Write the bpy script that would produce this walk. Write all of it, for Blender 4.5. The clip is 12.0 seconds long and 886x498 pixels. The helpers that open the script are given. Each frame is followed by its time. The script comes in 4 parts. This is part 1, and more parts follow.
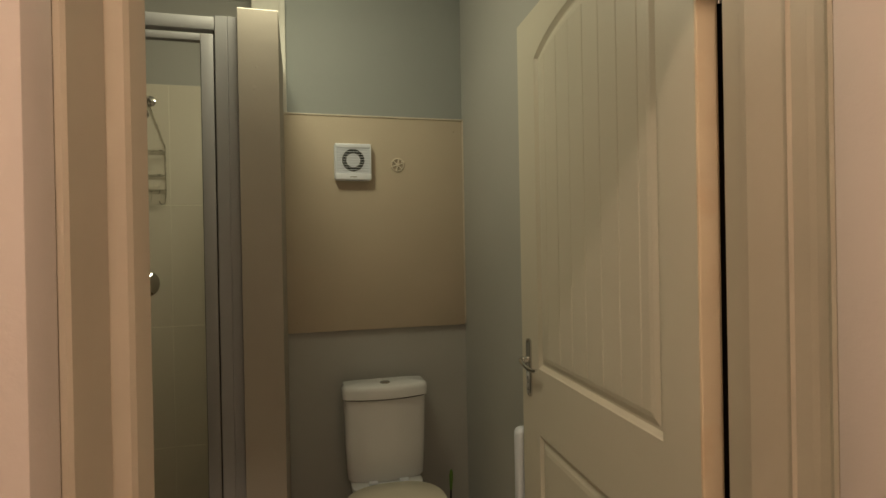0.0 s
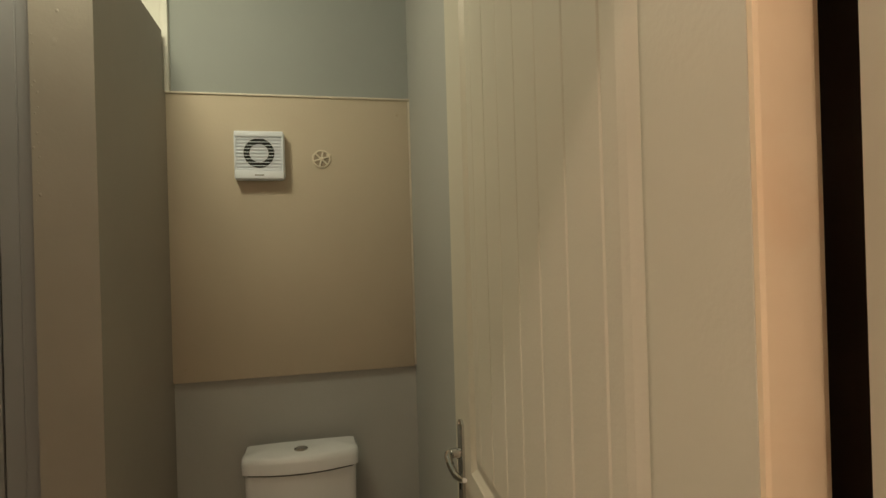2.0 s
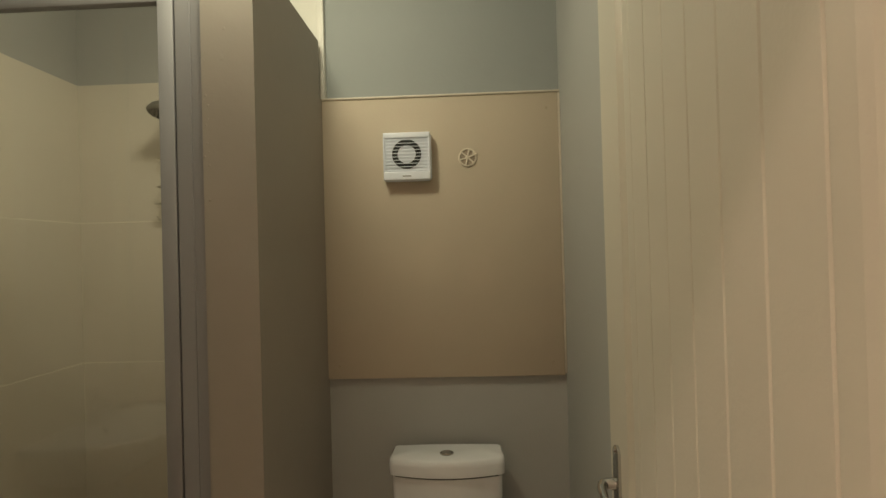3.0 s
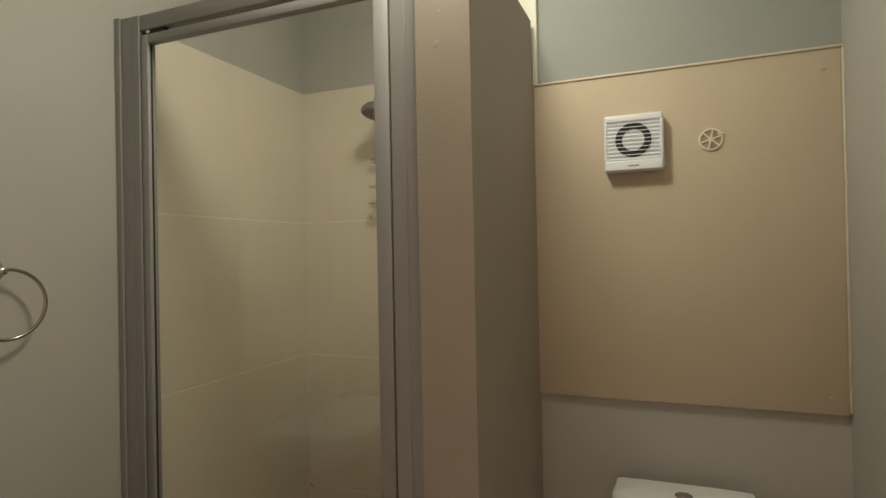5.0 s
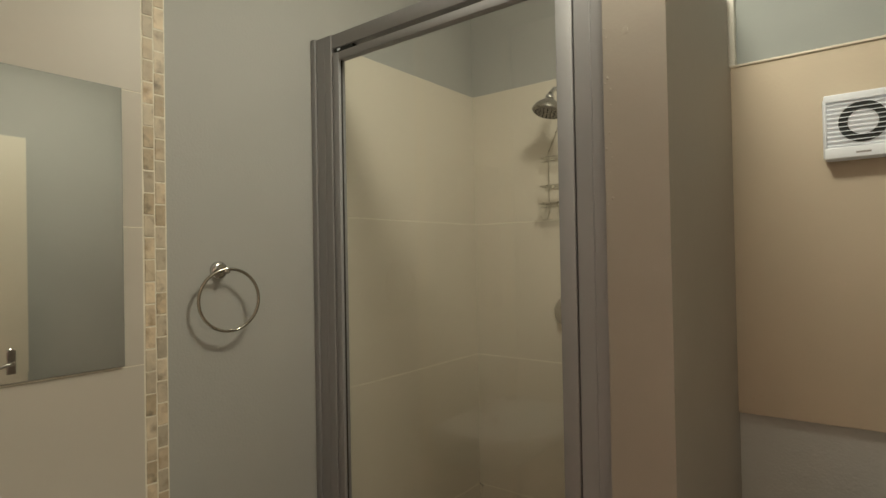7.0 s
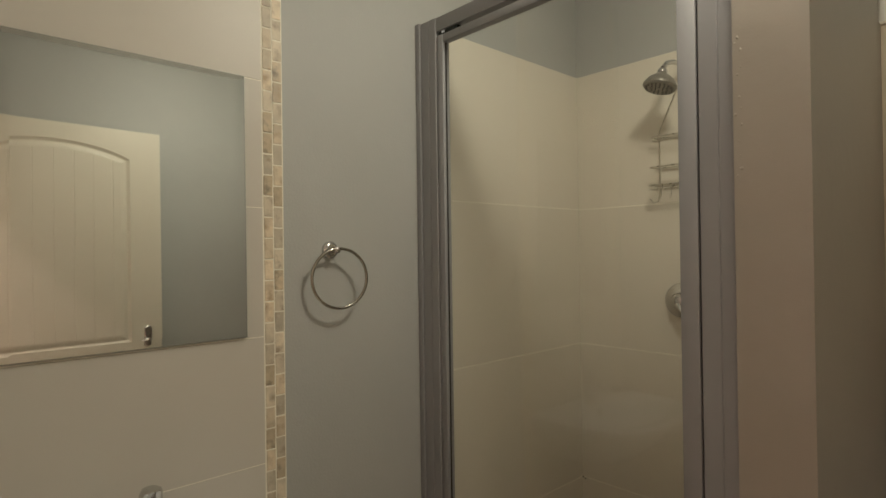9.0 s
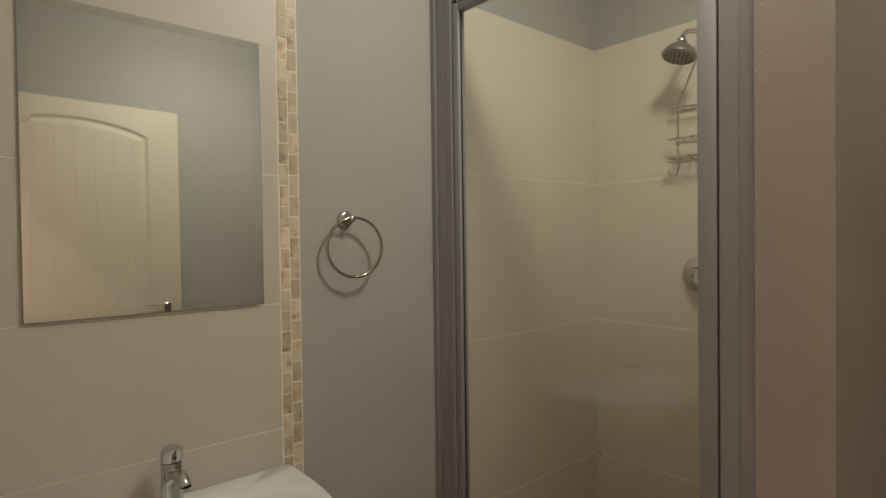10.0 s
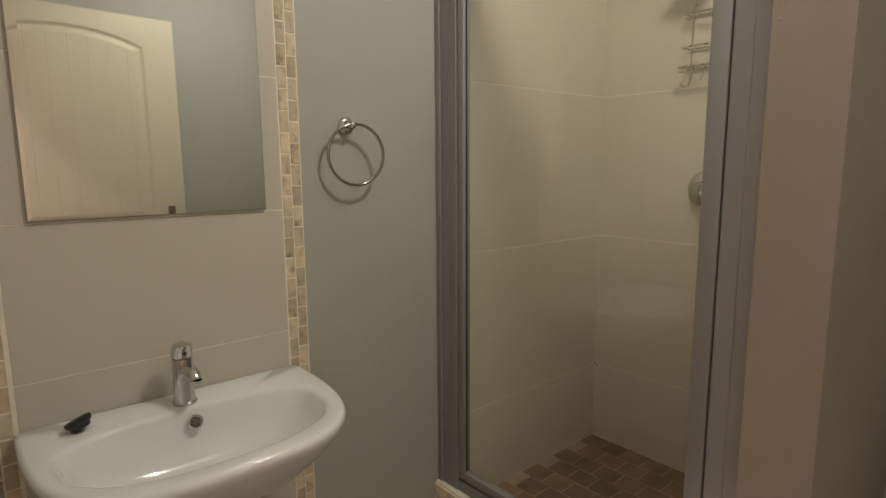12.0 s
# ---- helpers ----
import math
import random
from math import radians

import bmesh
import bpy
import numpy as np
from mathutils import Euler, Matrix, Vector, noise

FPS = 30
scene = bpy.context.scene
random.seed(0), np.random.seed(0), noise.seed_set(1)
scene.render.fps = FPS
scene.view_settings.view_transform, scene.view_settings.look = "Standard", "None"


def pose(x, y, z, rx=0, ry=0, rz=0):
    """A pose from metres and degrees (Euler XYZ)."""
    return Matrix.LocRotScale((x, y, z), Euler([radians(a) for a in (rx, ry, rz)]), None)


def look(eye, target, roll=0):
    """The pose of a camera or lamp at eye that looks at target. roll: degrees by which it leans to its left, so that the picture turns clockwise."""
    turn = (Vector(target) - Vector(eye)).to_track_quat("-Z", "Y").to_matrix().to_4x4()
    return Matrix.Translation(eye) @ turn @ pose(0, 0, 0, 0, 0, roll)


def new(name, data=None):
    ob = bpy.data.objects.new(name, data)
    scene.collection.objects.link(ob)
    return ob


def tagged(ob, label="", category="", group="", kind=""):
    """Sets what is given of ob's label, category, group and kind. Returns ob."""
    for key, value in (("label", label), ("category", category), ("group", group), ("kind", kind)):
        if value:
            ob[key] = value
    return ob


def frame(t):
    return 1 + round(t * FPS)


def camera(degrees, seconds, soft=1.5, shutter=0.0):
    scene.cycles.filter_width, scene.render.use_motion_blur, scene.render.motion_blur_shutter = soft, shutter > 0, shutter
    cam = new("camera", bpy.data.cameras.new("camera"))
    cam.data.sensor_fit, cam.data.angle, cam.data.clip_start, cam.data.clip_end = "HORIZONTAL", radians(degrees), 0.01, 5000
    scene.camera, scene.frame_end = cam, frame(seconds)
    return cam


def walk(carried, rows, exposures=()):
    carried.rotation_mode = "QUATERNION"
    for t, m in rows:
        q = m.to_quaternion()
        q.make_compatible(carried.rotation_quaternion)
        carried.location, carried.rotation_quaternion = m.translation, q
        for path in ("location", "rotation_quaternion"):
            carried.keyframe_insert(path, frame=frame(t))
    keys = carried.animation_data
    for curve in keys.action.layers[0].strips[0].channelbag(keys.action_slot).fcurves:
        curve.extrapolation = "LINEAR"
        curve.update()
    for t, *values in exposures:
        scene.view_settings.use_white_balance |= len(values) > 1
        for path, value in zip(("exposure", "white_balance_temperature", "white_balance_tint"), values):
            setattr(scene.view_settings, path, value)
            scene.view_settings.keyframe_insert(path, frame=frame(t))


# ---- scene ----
cam = camera(76.9, 12.0)
PATH = [
    (0, (-0.219, -0.428, 1.324), (0.281, 1.508, 1.316), -1.05),
    (0.5, (-0.093, -0.239, 1.328), (0.463, 1.682, 1.317), -1.11),
    (1, (0.040, -0.077, 1.349), (0.605, 1.842, 1.340), -1.20),
    (1.5, (0.139, 0.042, 1.359), (0.690, 1.965, 1.357), -1.31),
    (2, (0.222, 0.148, 1.376), (0.673, 2.097, 1.380), -1.65),
    (2.5, (0.248, 0.200, 1.382), (0.439, 2.191, 1.396), -1.72),
    (3, (0.249, 0.246, 1.379), (0.162, 2.244, 1.398), -1.56),
    (3.5, (0.223, 0.300, 1.366), (-0.074, 2.277, 1.395), -1.45),
    (5.5, (0.103, 0.442, 1.415), (-0.769, 2.241, 1.430), -1.08),
    (6, (0.081, 0.431, 1.416), (-0.920, 2.162, 1.441), -1.03),
    (6.5, (0.069, 0.428, 1.415), (-1.053, 2.084, 1.439), -1.04),
    (7, (0.055, 0.431, 1.412), (-1.168, 2.014, 1.437), -1.04),
    (7.5, (0.047, 0.430, 1.411), (-1.268, 1.938, 1.433), -0.96),
    (9.5, (0.014, 0.423, 1.345), (-1.479, 1.753, 1.344), -0.72),
    (10, (0.019, 0.426, 1.318), (-1.489, 1.740, 1.285), -0.75),
    (10.5, (0.022, 0.426, 1.304), (-1.491, 1.731, 1.212), -0.76),
    (11, (0.026, 0.426, 1.290), (-1.488, 1.723, 1.135), -0.68),
    (11.5, (0.029, 0.423, 1.275), (-1.483, 1.713, 1.058), -0.60),
    (12, (0.025, 0.433, 1.264), (-1.480, 1.716, 0.971), -0.41),
]
# seconds, stops, kelvin, tint
EXPOSURES = [(0, -0.60, 6760, 10), (1.5, -0.31, 6650, 10), (2.5, -0.26, 6580, 11.5), (3.5, -0.06, 6480, 14), (5.5, 0.12, 6200, 17), (7.5, 0.13, 6060, 18), (9.5, 0.16, 6030, 20.5), (12, 0.29, 6000, 22)]
walk(cam, [(t, look(eye, target, roll)) for t, eye, target, roll in PATH], EXPOSURES)

# ---- world, lamps, exposure ----
world = bpy.data.worlds.new("world")
scene.world = world
world.use_nodes = True
world.node_tree.nodes["Background"].inputs[0].default_value = (0.6, 0.62, 0.65, 1)
world.node_tree.nodes["Background"].inputs[1].default_value = 0.02
scene.view_settings.exposure = 0.0

LAMP = (-0.325, 1.53, 2.46)
HALL_LAMP = (-0.20, -0.75, 2.89)


def point_lamp(name, place, watts, colour, size):
    data = bpy.data.lights.new(name, "POINT")
    data.energy, data.color, data.shadow_soft_size = watts, colour, size
    ob = new(name, data)
    ob.location = place
    return ob


point_lamp("bathroom_light", LAMP, 14.8, (1.0, 0.95, 0.67), 0.11)
# second, downward disc lamp at the same spot, added to brighten the lower room
data = bpy.data.lights.new("bathroom_light_fill", "AREA")
data.shape, data.size, data.energy, data.color = "DISK", 0.17, 3.1, (1.0, 0.95, 0.67)
new("bathroom_light_fill", data).location = (LAMP[0], LAMP[1], LAMP[2] - 0.01)
point_lamp("hall_light", HALL_LAMP, 68.0, (1.0, 0.775, 0.575), 0.03)

# ---- plan (metres) ----
WX = -1.43            # painted face of the basin wall
EX = 0.60             # right wall
FZ = -0.08            # room floor
CZ = 2.60             # ceiling
HALL_Z = 3.00         # hall ceiling
DOOR_Y0, DOOR_Y1 = 0.05, 0.36   # hall face and room face of the door wall
BACK_Y = 2.31         # wall behind the toilet
SHOWER_Y = 2.60       # back wall of the shower
NIB_X0, NIB_X1, NIB_Y0, NIB_Y1, NIB_Z = -0.412, -0.276, 1.628, 2.262, 2.172


# ---- materials ----
def material(name, colour, rough=0.5, metal=0.0, mottle=0.06, mottle_scale=3.0, bump=0.05, bump_scale=60.0,
             stain=None, stain_scale=1.2, coat=0.0, vary=0.0, spec=0.5, bump2=0.0, bump2_scale=4.0):
    """A surface with two scales of tone, fine relief and, if wanted, a stain colour; vary: tone from piece to piece."""
    m = bpy.data.materials.new(name)
    m.use_nodes = True
    nt = m.node_tree
    n, l = nt.nodes, nt.links
    b = n["Principled BSDF"]
    b.inputs["Roughness"].default_value = rough
    b.inputs["Metallic"].default_value = metal
    b.inputs["Coat Weight"].default_value = coat
    b.inputs["Specular IOR Level"].default_value = spec
    co = n.new("ShaderNodeTexCoord")
    src = co.outputs["Object"]
    info = n.new("ShaderNodeObjectInfo")
    if vary:
        add = n.new("ShaderNodeVectorMath")
        add.operation = "MULTIPLY_ADD"
        comb = n.new("ShaderNodeCombineXYZ")
        for k in range(3):
            l.new(info.outputs["Random"], comb.inputs[k])
        add.inputs[1].default_value = (37, 61, 23)
        l.new(comb.outputs[0], add.inputs[0])
        l.new(src, add.inputs[2])
        src = add.outputs[0]
    big = n.new("ShaderNodeTexNoise")
    big.inputs["Scale"].default_value, big.inputs["Detail"].default_value = mottle_scale, 5
    l.new(src, big.inputs["Vector"])
    ramp = n.new("ShaderNodeMapRange")
    ramp.inputs["From Min"].default_value, ramp.inputs["From Max"].default_value = 0.3, 0.7
    ramp.inputs["To Min"].default_value, ramp.inputs["To Max"].default_value = 1 - mottle, 1 + mottle
    l.new(big.outputs["Fac"], ramp.inputs["Value"])
    value = ramp.outputs[0]
    if vary:
        vr = n.new("ShaderNodeMapRange")
        vr.inputs["To Min"].default_value, vr.inputs["To Max"].default_value = 1 - vary, 1 + vary
        l.new(info.outputs["Random"], vr.inputs["Value"])
        mul = n.new("ShaderNodeMath")
        mul.operation = "MULTIPLY"
        l.new(value, mul.inputs[0])
        l.new(vr.outputs[0], mul.inputs[1])
        value = mul.outputs[0]
    tone = n.new("ShaderNodeVectorMath")
    tone.operation = "SCALE"
    tone.inputs[0].default_value = colour
    l.new(value, tone.inputs["Scale"])
    out = tone.outputs[0]
    if stain:
        sn = n.new("ShaderNodeTexNoise")
        sn.inputs["Scale"].default_value, sn.inputs["Detail"].default_value = stain_scale, 6
        l.new(src, sn.inputs["Vector"])
        sr = n.new("ShaderNodeMapRange")
        sr.inputs["From Min"].default_value, sr.inputs["From Max"].default_value = 0.52, 0.75
        l.new(sn.outputs["Fac"], sr.inputs["Value"])
        mix = n.new("ShaderNodeMix")
        mix.data_type = "RGBA"
        l.new(sr.outputs[0], mix.inputs["Factor"])
        l.new(out, mix.inputs["A"])
        mix.inputs["B"].default_value = (*stain, 1)
        out = mix.outputs["Result"]
    l.new(out, b.inputs["Base Color"])
    rr = n.new("ShaderNodeMapRange")
    rr.inputs["To Min"].default_value, rr.inputs["To Max"].default_value = max(0.02, rough * 0.85), min(1, rough * 1.15)
    l.new(big.outputs["Fac"], rr.inputs["Value"])
    l.new(rr.outputs[0], b.inputs["Roughness"])
    if bump or bump2:
        fine = n.new("ShaderNodeTexNoise")
        fine.inputs["Scale"].default_value, fine.inputs["Detail"].default_value = bump_scale, 3
        l.new(src, fine.inputs["Vector"])
        bp = n.new("ShaderNodeBump")
        bp.inputs["Strength"].default_value, bp.inputs["Distance"].default_value = bump, 0.003
        l.new(fine.outputs["Fac"], bp.inputs["Height"])
        last = bp
        if bump2:
            wide = n.new("ShaderNodeTexNoise")
            wide.inputs["Scale"].default_value = bump2_scale
            l.new(src, wide.inputs["Vector"])
            b2 = n.new("ShaderNodeBump")
            b2.inputs["Strength"].default_value, b2.inputs["Distance"].default_value = bump2, 0.02
            l.new(wide.outputs["Fac"], b2.inputs["Height"])
            l.new(bp.outputs[0], b2.inputs["Normal"])
            last = b2
        l.new(last.outputs[0], b.inputs["Normal"])
    return m


def glass(name, tint=(0.985, 0.99, 0.985)):
    """A thin clear pane: what is behind it shows through, and its Fresnel gloss on top."""
    m = bpy.data.materials.new(name)
    m.use_nodes = True
    n, l = m.node_tree.nodes, m.node_tree.links
    n.remove(n["Principled BSDF"])
    t, g, mix, f, pw, ml = (n.new("ShaderNode" + k) for k in ("BsdfTransparent", "BsdfGlossy", "MixShader", "LayerWeight", "Math", "Math"))
    t.inputs[0].default_value = (*tint, 1)
    g.inputs["Roughness"].default_value = 0.02
    f.inputs["Blend"].default_value = 0.5
    pw.operation, ml.operation = "POWER", "MULTIPLY_ADD"
    pw.inputs[1].default_value = 5.0
    ml.inputs[1].default_value, ml.inputs[2].default_value = 0.90, 0.055
    l.new(f.outputs["Facing"], pw.inputs[0])
    l.new(pw.outputs[0], ml.inputs[0])
    l.new(ml.outputs[0], mix.inputs[0])
    l.new(t.outputs[0], mix.inputs[1])
    l.new(g.outputs[0], mix.inputs[2])
    l.new(mix.outputs[0], n["Material Output"].inputs[0])
    return m


def glow(name, colour, strength):
    m = bpy.data.materials.new(name)
    m.use_nodes = True
    b = m.node_tree.nodes["Principled BSDF"]
    b.inputs["Base Color"].default_value = (0.8, 0.8, 0.8, 1)
    b.inputs["Emission Color"].default_value = (*colour, 1)
    b.inputs["Emission Strength"].default_value = strength
    return m


GREY_WALL = material("grey_satin_wall_paint", (0.43, 0.435, 0.415), 0.58, mottle=0.03, mottle_scale=2.5, bump=0.22, bump_scale=140, bump2=0.10, bump2_scale=9)
GREY_BOARD = material("blue_grey_gloss_paint", (0.32, 0.345, 0.335), 0.72, mottle=0.03, mottle_scale=3, bump=0.12, bump_scale=90, bump2=0.12, bump2_scale=7)
TAUPE = material("taupe_satin_paint", (0.36, 0.325, 0.28), 0.6, mottle=0.04, mottle_scale=4, bump=0.08, bump_scale=120, bump2=0.08, bump2_scale=11)
CREAM_BOARD = material("cream_board_paint", (0.53, 0.455, 0.35), 0.7, mottle=0.03, mottle_scale=3, bump=0.12, bump_scale=110, bump2=0.08, bump2_scale=5)
WHITE_PAINT = material("white_wall_paint", (0.70, 0.69, 0.63), 0.5, mottle=0.03, bump=0.2, bump_scale=120, bump2=0.2, bump2_scale=14)
CEIL_PAINT = material("ceiling_paint", (0.78, 0.78, 0.75), 0.8, mottle=0.02, bump=0.1)
HALL_PAINT = material("hall_wall_paint", (0.66, 0.585, 0.545), 0.6, mottle=0.03, bump=0.15, bump_scale=120, bump2=0.08)
FRAME_WOOD = material("door_frame_enamel", (0.575, 0.505, 0.405), 0.42, mottle=0.04, mottle_scale=5, bump=0.1, bump_scale=50, bump2=0.06, bump2_scale=12)
EDGE_PAINT = material("yellowed_edge_enamel", (0.80, 0.66, 0.47), 0.45, mottle=0.06, mottle_scale=7, bump=0.1, bump_scale=60, stain=(0.74, 0.55, 0.36), stain_scale=9)
# near-black brown: the shade of the gap behind the open door, as colour
GAP_SHADE = material("door_gap_shade", (0.05, 0.032, 0.018), 0.7, mottle=0.2, mottle_scale=8, bump=0.2)
DOOR_PAINT = material("door_enamel", (0.66, 0.62, 0.52), 0.42, mottle=0.02, mottle_scale=3, bump=0.10, bump_scale=180)
ALU = material("grey_powder_coated_aluminium", (0.30, 0.30, 0.31), 0.58, metal=0.12, mottle=0.03, bump=0.03, bump_scale=200)
ALU_GAP = material("dark_rubber_seal", (0.02, 0.018, 0.015), 0.7, mottle=0.1)
TILE = material("cream_glazed_shower_tile", (0.74, 0.69, 0.585), 0.36, mottle=0.02, mottle_scale=2, bump=0.02, bump_scale=30, bump2=0.03, bump2_scale=5, vary=0.012)
TILE_BASIN = material("warm_white_glazed_tile", (0.60, 0.565, 0.50), 0.45, mottle=0.02, mottle_scale=2, bump=0.02, bump_scale=30, bump2=0.03, bump2_scale=5, vary=0.012)
GROUT = material("cream_grout", (0.88, 0.84, 0.72), 0.85, mottle=0.08, mottle_scale=20, bump=0.3, bump_scale=200)
GROUT_DARK = material("shower_floor_grout", (0.50, 0.40, 0.27), 0.85, mottle=0.12, mottle_scale=20, bump=0.3, bump_scale=200)
STONE = material("tumbled_travertine", (0.67, 0.57, 0.42), 0.5, mottle=0.16, mottle_scale=22, bump=0.35, bump_scale=90, stain=(0.42, 0.31, 0.19), stain_scale=30, vary=0.22)
STONE_GREY = material("tumbled_greyish_travertine", (0.60, 0.53, 0.41), 0.5, mottle=0.16, mottle_scale=22, bump=0.35, bump_scale=90, stain=(0.33, 0.26, 0.18), stain_scale=30, vary=0.2)
STONE_VEIN = material("veined_travertine", (0.56, 0.46, 0.32), 0.5, mottle=0.2, mottle_scale=30, bump=0.4, bump_scale=80, stain=(0.07, 0.06, 0.05), stain_scale=26, vary=0.12)
STONE_VEIN.node_tree.nodes["Map Range.003"].inputs["From Min"].default_value = 0.62
STONE_VEIN.node_tree.nodes["Map Range.003"].inputs["From Max"].default_value = 0.66
SLATE = material("brown_slate_floor_tile", (0.27, 0.175, 0.10), 0.45, mottle=0.25, mottle_scale=12, bump=0.4, bump_scale=40, stain=(0.17, 0.10, 0.05), stain_scale=9, vary=0.22)
FLOOR_TILE = material("beige_floor_tile", (0.33, 0.30, 0.25), 0.35, mottle=0.1, mottle_scale=6, bump=0.08, vary=0.06)
CERAMIC = material("white_vitreous_china", (0.81, 0.83, 0.85), 0.08, mottle=0.01, mottle_scale=2, bump=0.0, coat=0.4)
SEAT = material("cream_plastic_seat", (0.70, 0.66, 0.54), 0.25, mottle=0.02, bump=0.02)
PLASTIC = material("white_plastic", (0.81, 0.86, 0.94), 0.35, mottle=0.015, bump=0.02)
DARK = material("dark_void", (0.008, 0.012, 0.011), 0.6, mottle=0.1)
CHROME = material("chrome", (0.60, 0.59, 0.58), 0.09, metal=1.0, mottle=0.02, bump=0.0)
WIRE = material("dulled_chrome_wire", (0.60, 0.56, 0.47), 0.28, metal=0.85, mottle=0.12, mottle_scale=40, bump=0.1)
HEAD_GREY = material("limescaled_metal", (0.26, 0.245, 0.21), 0.35, metal=0.6, mottle=0.15, mottle_scale=40, bump=0.1, bump_scale=120)
# chrome with the dark reflections of the surroundings put into its colour
RING_METAL = material("dark_reflecting_chrome", (0.44, 0.41, 0.36), 0.12, metal=1.0, mottle=0.05, mottle_scale=40, bump=0.0)
MIRROR = material("silvered_mirror", (0.79, 0.80, 0.77), 0.015, metal=1.0, mottle=0.005, bump=0.0)
MIRROR_EDGE = material("ground_mirror_edge", (0.25, 0.27, 0.25), 0.4, mottle=0.05)
RUBBER = material("black_rubber", (0.02, 0.02, 0.02), 0.45, mottle=0.1)
GREEN = material("green_plastic", (0.12, 0.25, 0.05), 0.4, mottle=0.05)
SEALANT = material("cream_silicone_bead", (0.66, 0.60, 0.50), 0.5, mottle=0.08, mottle_scale=12, bump=0.3, bump_scale=60)
VENT_CREAM = material("cream_vent_plastic", (0.74, 0.67, 0.55), 0.4, mottle=0.05)
# darker tone of the board colour, for contrast behind the vent spokes
VENT_BACK = material("darker_vent_backing", (0.33, 0.27, 0.20), 0.7, mottle=0.15, mottle_scale=30)
SCREW = material("painted_screw_head", (0.50, 0.42, 0.31), 0.45, mottle=0.1)
PANE = glass("shower_pane_glass")
BULB = glow("lamp_shade_glow", (1.0, 0.88, 0.66), 4.0)
HALL_BULB = glow("hall_lamp_glow", (1.0, 0.62, 0.34), 4.0)


# ---- mesh helpers ----
def box_bm(lo, hi, bevel=0.0, seg=2, bm=None):
    bm = bm or bmesh.new()
    made = bmesh.ops.create_cube(bm, size=1.0)["verts"]
    c, s = [(a + b) / 2 for a, b in zip(lo, hi)], [b - a for a, b in zip(lo, hi)]
    for v in made:
        v.co = Vector([c[k] + v.co[k] * s[k] for k in range(3)])
    if bevel:
        edges = list({e for v in made for e in v.link_edges})
        bmesh.ops.bevel(bm, geom=edges, offset=bevel, segments=seg, profile=0.5, affect="EDGES")
    return bm


def lathe_bm(profile, centre=(0, 0, 0), axis="z", seg=40, bm=None):
    """A turned body: profile rows of (radius, height) along the axis."""
    bm = bm or bmesh.new()
    rings = []
    for r, h in profile:
        ring = []
        for k in range(seg):
            a = 2 * math.pi * k / seg
            p = (r * math.cos(a), r * math.sin(a), h)
            p = {"z": p, "y": (p[0], p[2], p[1]), "x": (p[2], p[0], p[1])}[axis]
            ring.append(bm.verts.new([p[i] + centre[i] for i in range(3)]))
        rings.append(ring)
    for a, b in zip(rings, rings[1:]):
        for k in range(seg):
            bm.faces.new((a[k], a[(k + 1) % seg], b[(k + 1) % seg], b[k]))
    bm.faces.new(rings[0])
    bm.faces.new(rings[-1])
    bmesh.ops.recalc_face_normals(bm, faces=bm.faces)
    return bm


def tube_bm(path, r, seg=10, closed=False, bm=None, radii=None):
    """A round bar swept along a path of points."""
    bm = bm or bmesh.new()
    pts = [Vector(p) for p in path]
    rings, n = [], len(pts)
    up = Vector((0, 0, 1))
    for k, p in enumerate(pts):
        d = (pts[(k + 1) % n] - pts[k - 1]) if closed else (pts[min(k + 1, n - 1)] - pts[max(k - 1, 0)])
        d.normalize()
        if abs(d.dot(up)) > 0.97:
            up = Vector((0, 1, 0)) if abs(d.y) < 0.9 else Vector((1, 0, 0))
        side = d.cross(up).normalized()
        up = side.cross(d).normalized()
        rr = radii[k] if radii else r
        rings.append([bm.verts.new(p + side * rr * math.cos(2 * math.pi * j / seg) + up * rr * math.sin(2 * math.pi * j / seg)) for j in range(seg)])
    for k in range(n if closed else n - 1):
        a, b = rings[k], rings[(k + 1) % n]
        for j in range(seg):
            bm.faces.new((a[j], a[(j + 1) % seg], b[(j + 1) % seg], b[j]))
    if not closed:
        bm.faces.new(rings[0])
        bm.faces.new(rings[-1])
    bmesh.ops.recalc_face_normals(bm, faces=bm.faces)
    return bm


def loft_bm(rings, caps=(True, True), bm=None):
    bm = bm or bmesh.new()
    vs = [[bm.verts.new(p) for p in ring] for ring in rings]
    n = len(vs[0])
    for a, b in zip(vs, vs[1:]):
        for k in range(n):
            bm.faces.new((a[k], a[(k + 1) % n], b[(k + 1) % n], b[k]))
    if caps[0]:
        bm.faces.new(vs[0])
    if caps[1]:
        bm.faces.new(vs[-1])
    bmesh.ops.recalc_face_normals(bm, faces=bm.faces)
    return bm


def base_of(ob):
    place = Vector()
    while ob:
        place += ob.location
        ob = ob.parent
    return place


def part(name, bm, mat, parent=None, label="", smooth=True, angle=40):
    """Links a bmesh, given in the room's metres, as one mesh object; its origin is put at its middle."""
    lo = Vector([min(v.co[k] for v in bm.verts) for k in range(3)])
    hi = Vector([max(v.co[k] for v in bm.verts) for k in range(3)])
    mid = (lo + hi) / 2
    bmesh.ops.translate(bm, verts=bm.verts, vec=-mid)
    for f in bm.faces:
        f.smooth = smooth
    for e in bm.edges:
        e.smooth = e.calc_face_angle(0) < radians(angle)
    me = bpy.data.meshes.new(name)
    bm.to_mesh(me)
    bm.free()
    me.materials.append(mat)
    ob = new(name, me)
    if parent:
        ob.parent = parent
        ob.location = mid - base_of(parent)
    else:
        ob.location = mid
    return tagged(ob, label)


def thing(name, place, label, category, group=""):
    ob = new(name)
    ob.location = place
    ob.empty_display_size = 0.05
    return tagged(ob, label, category, group)


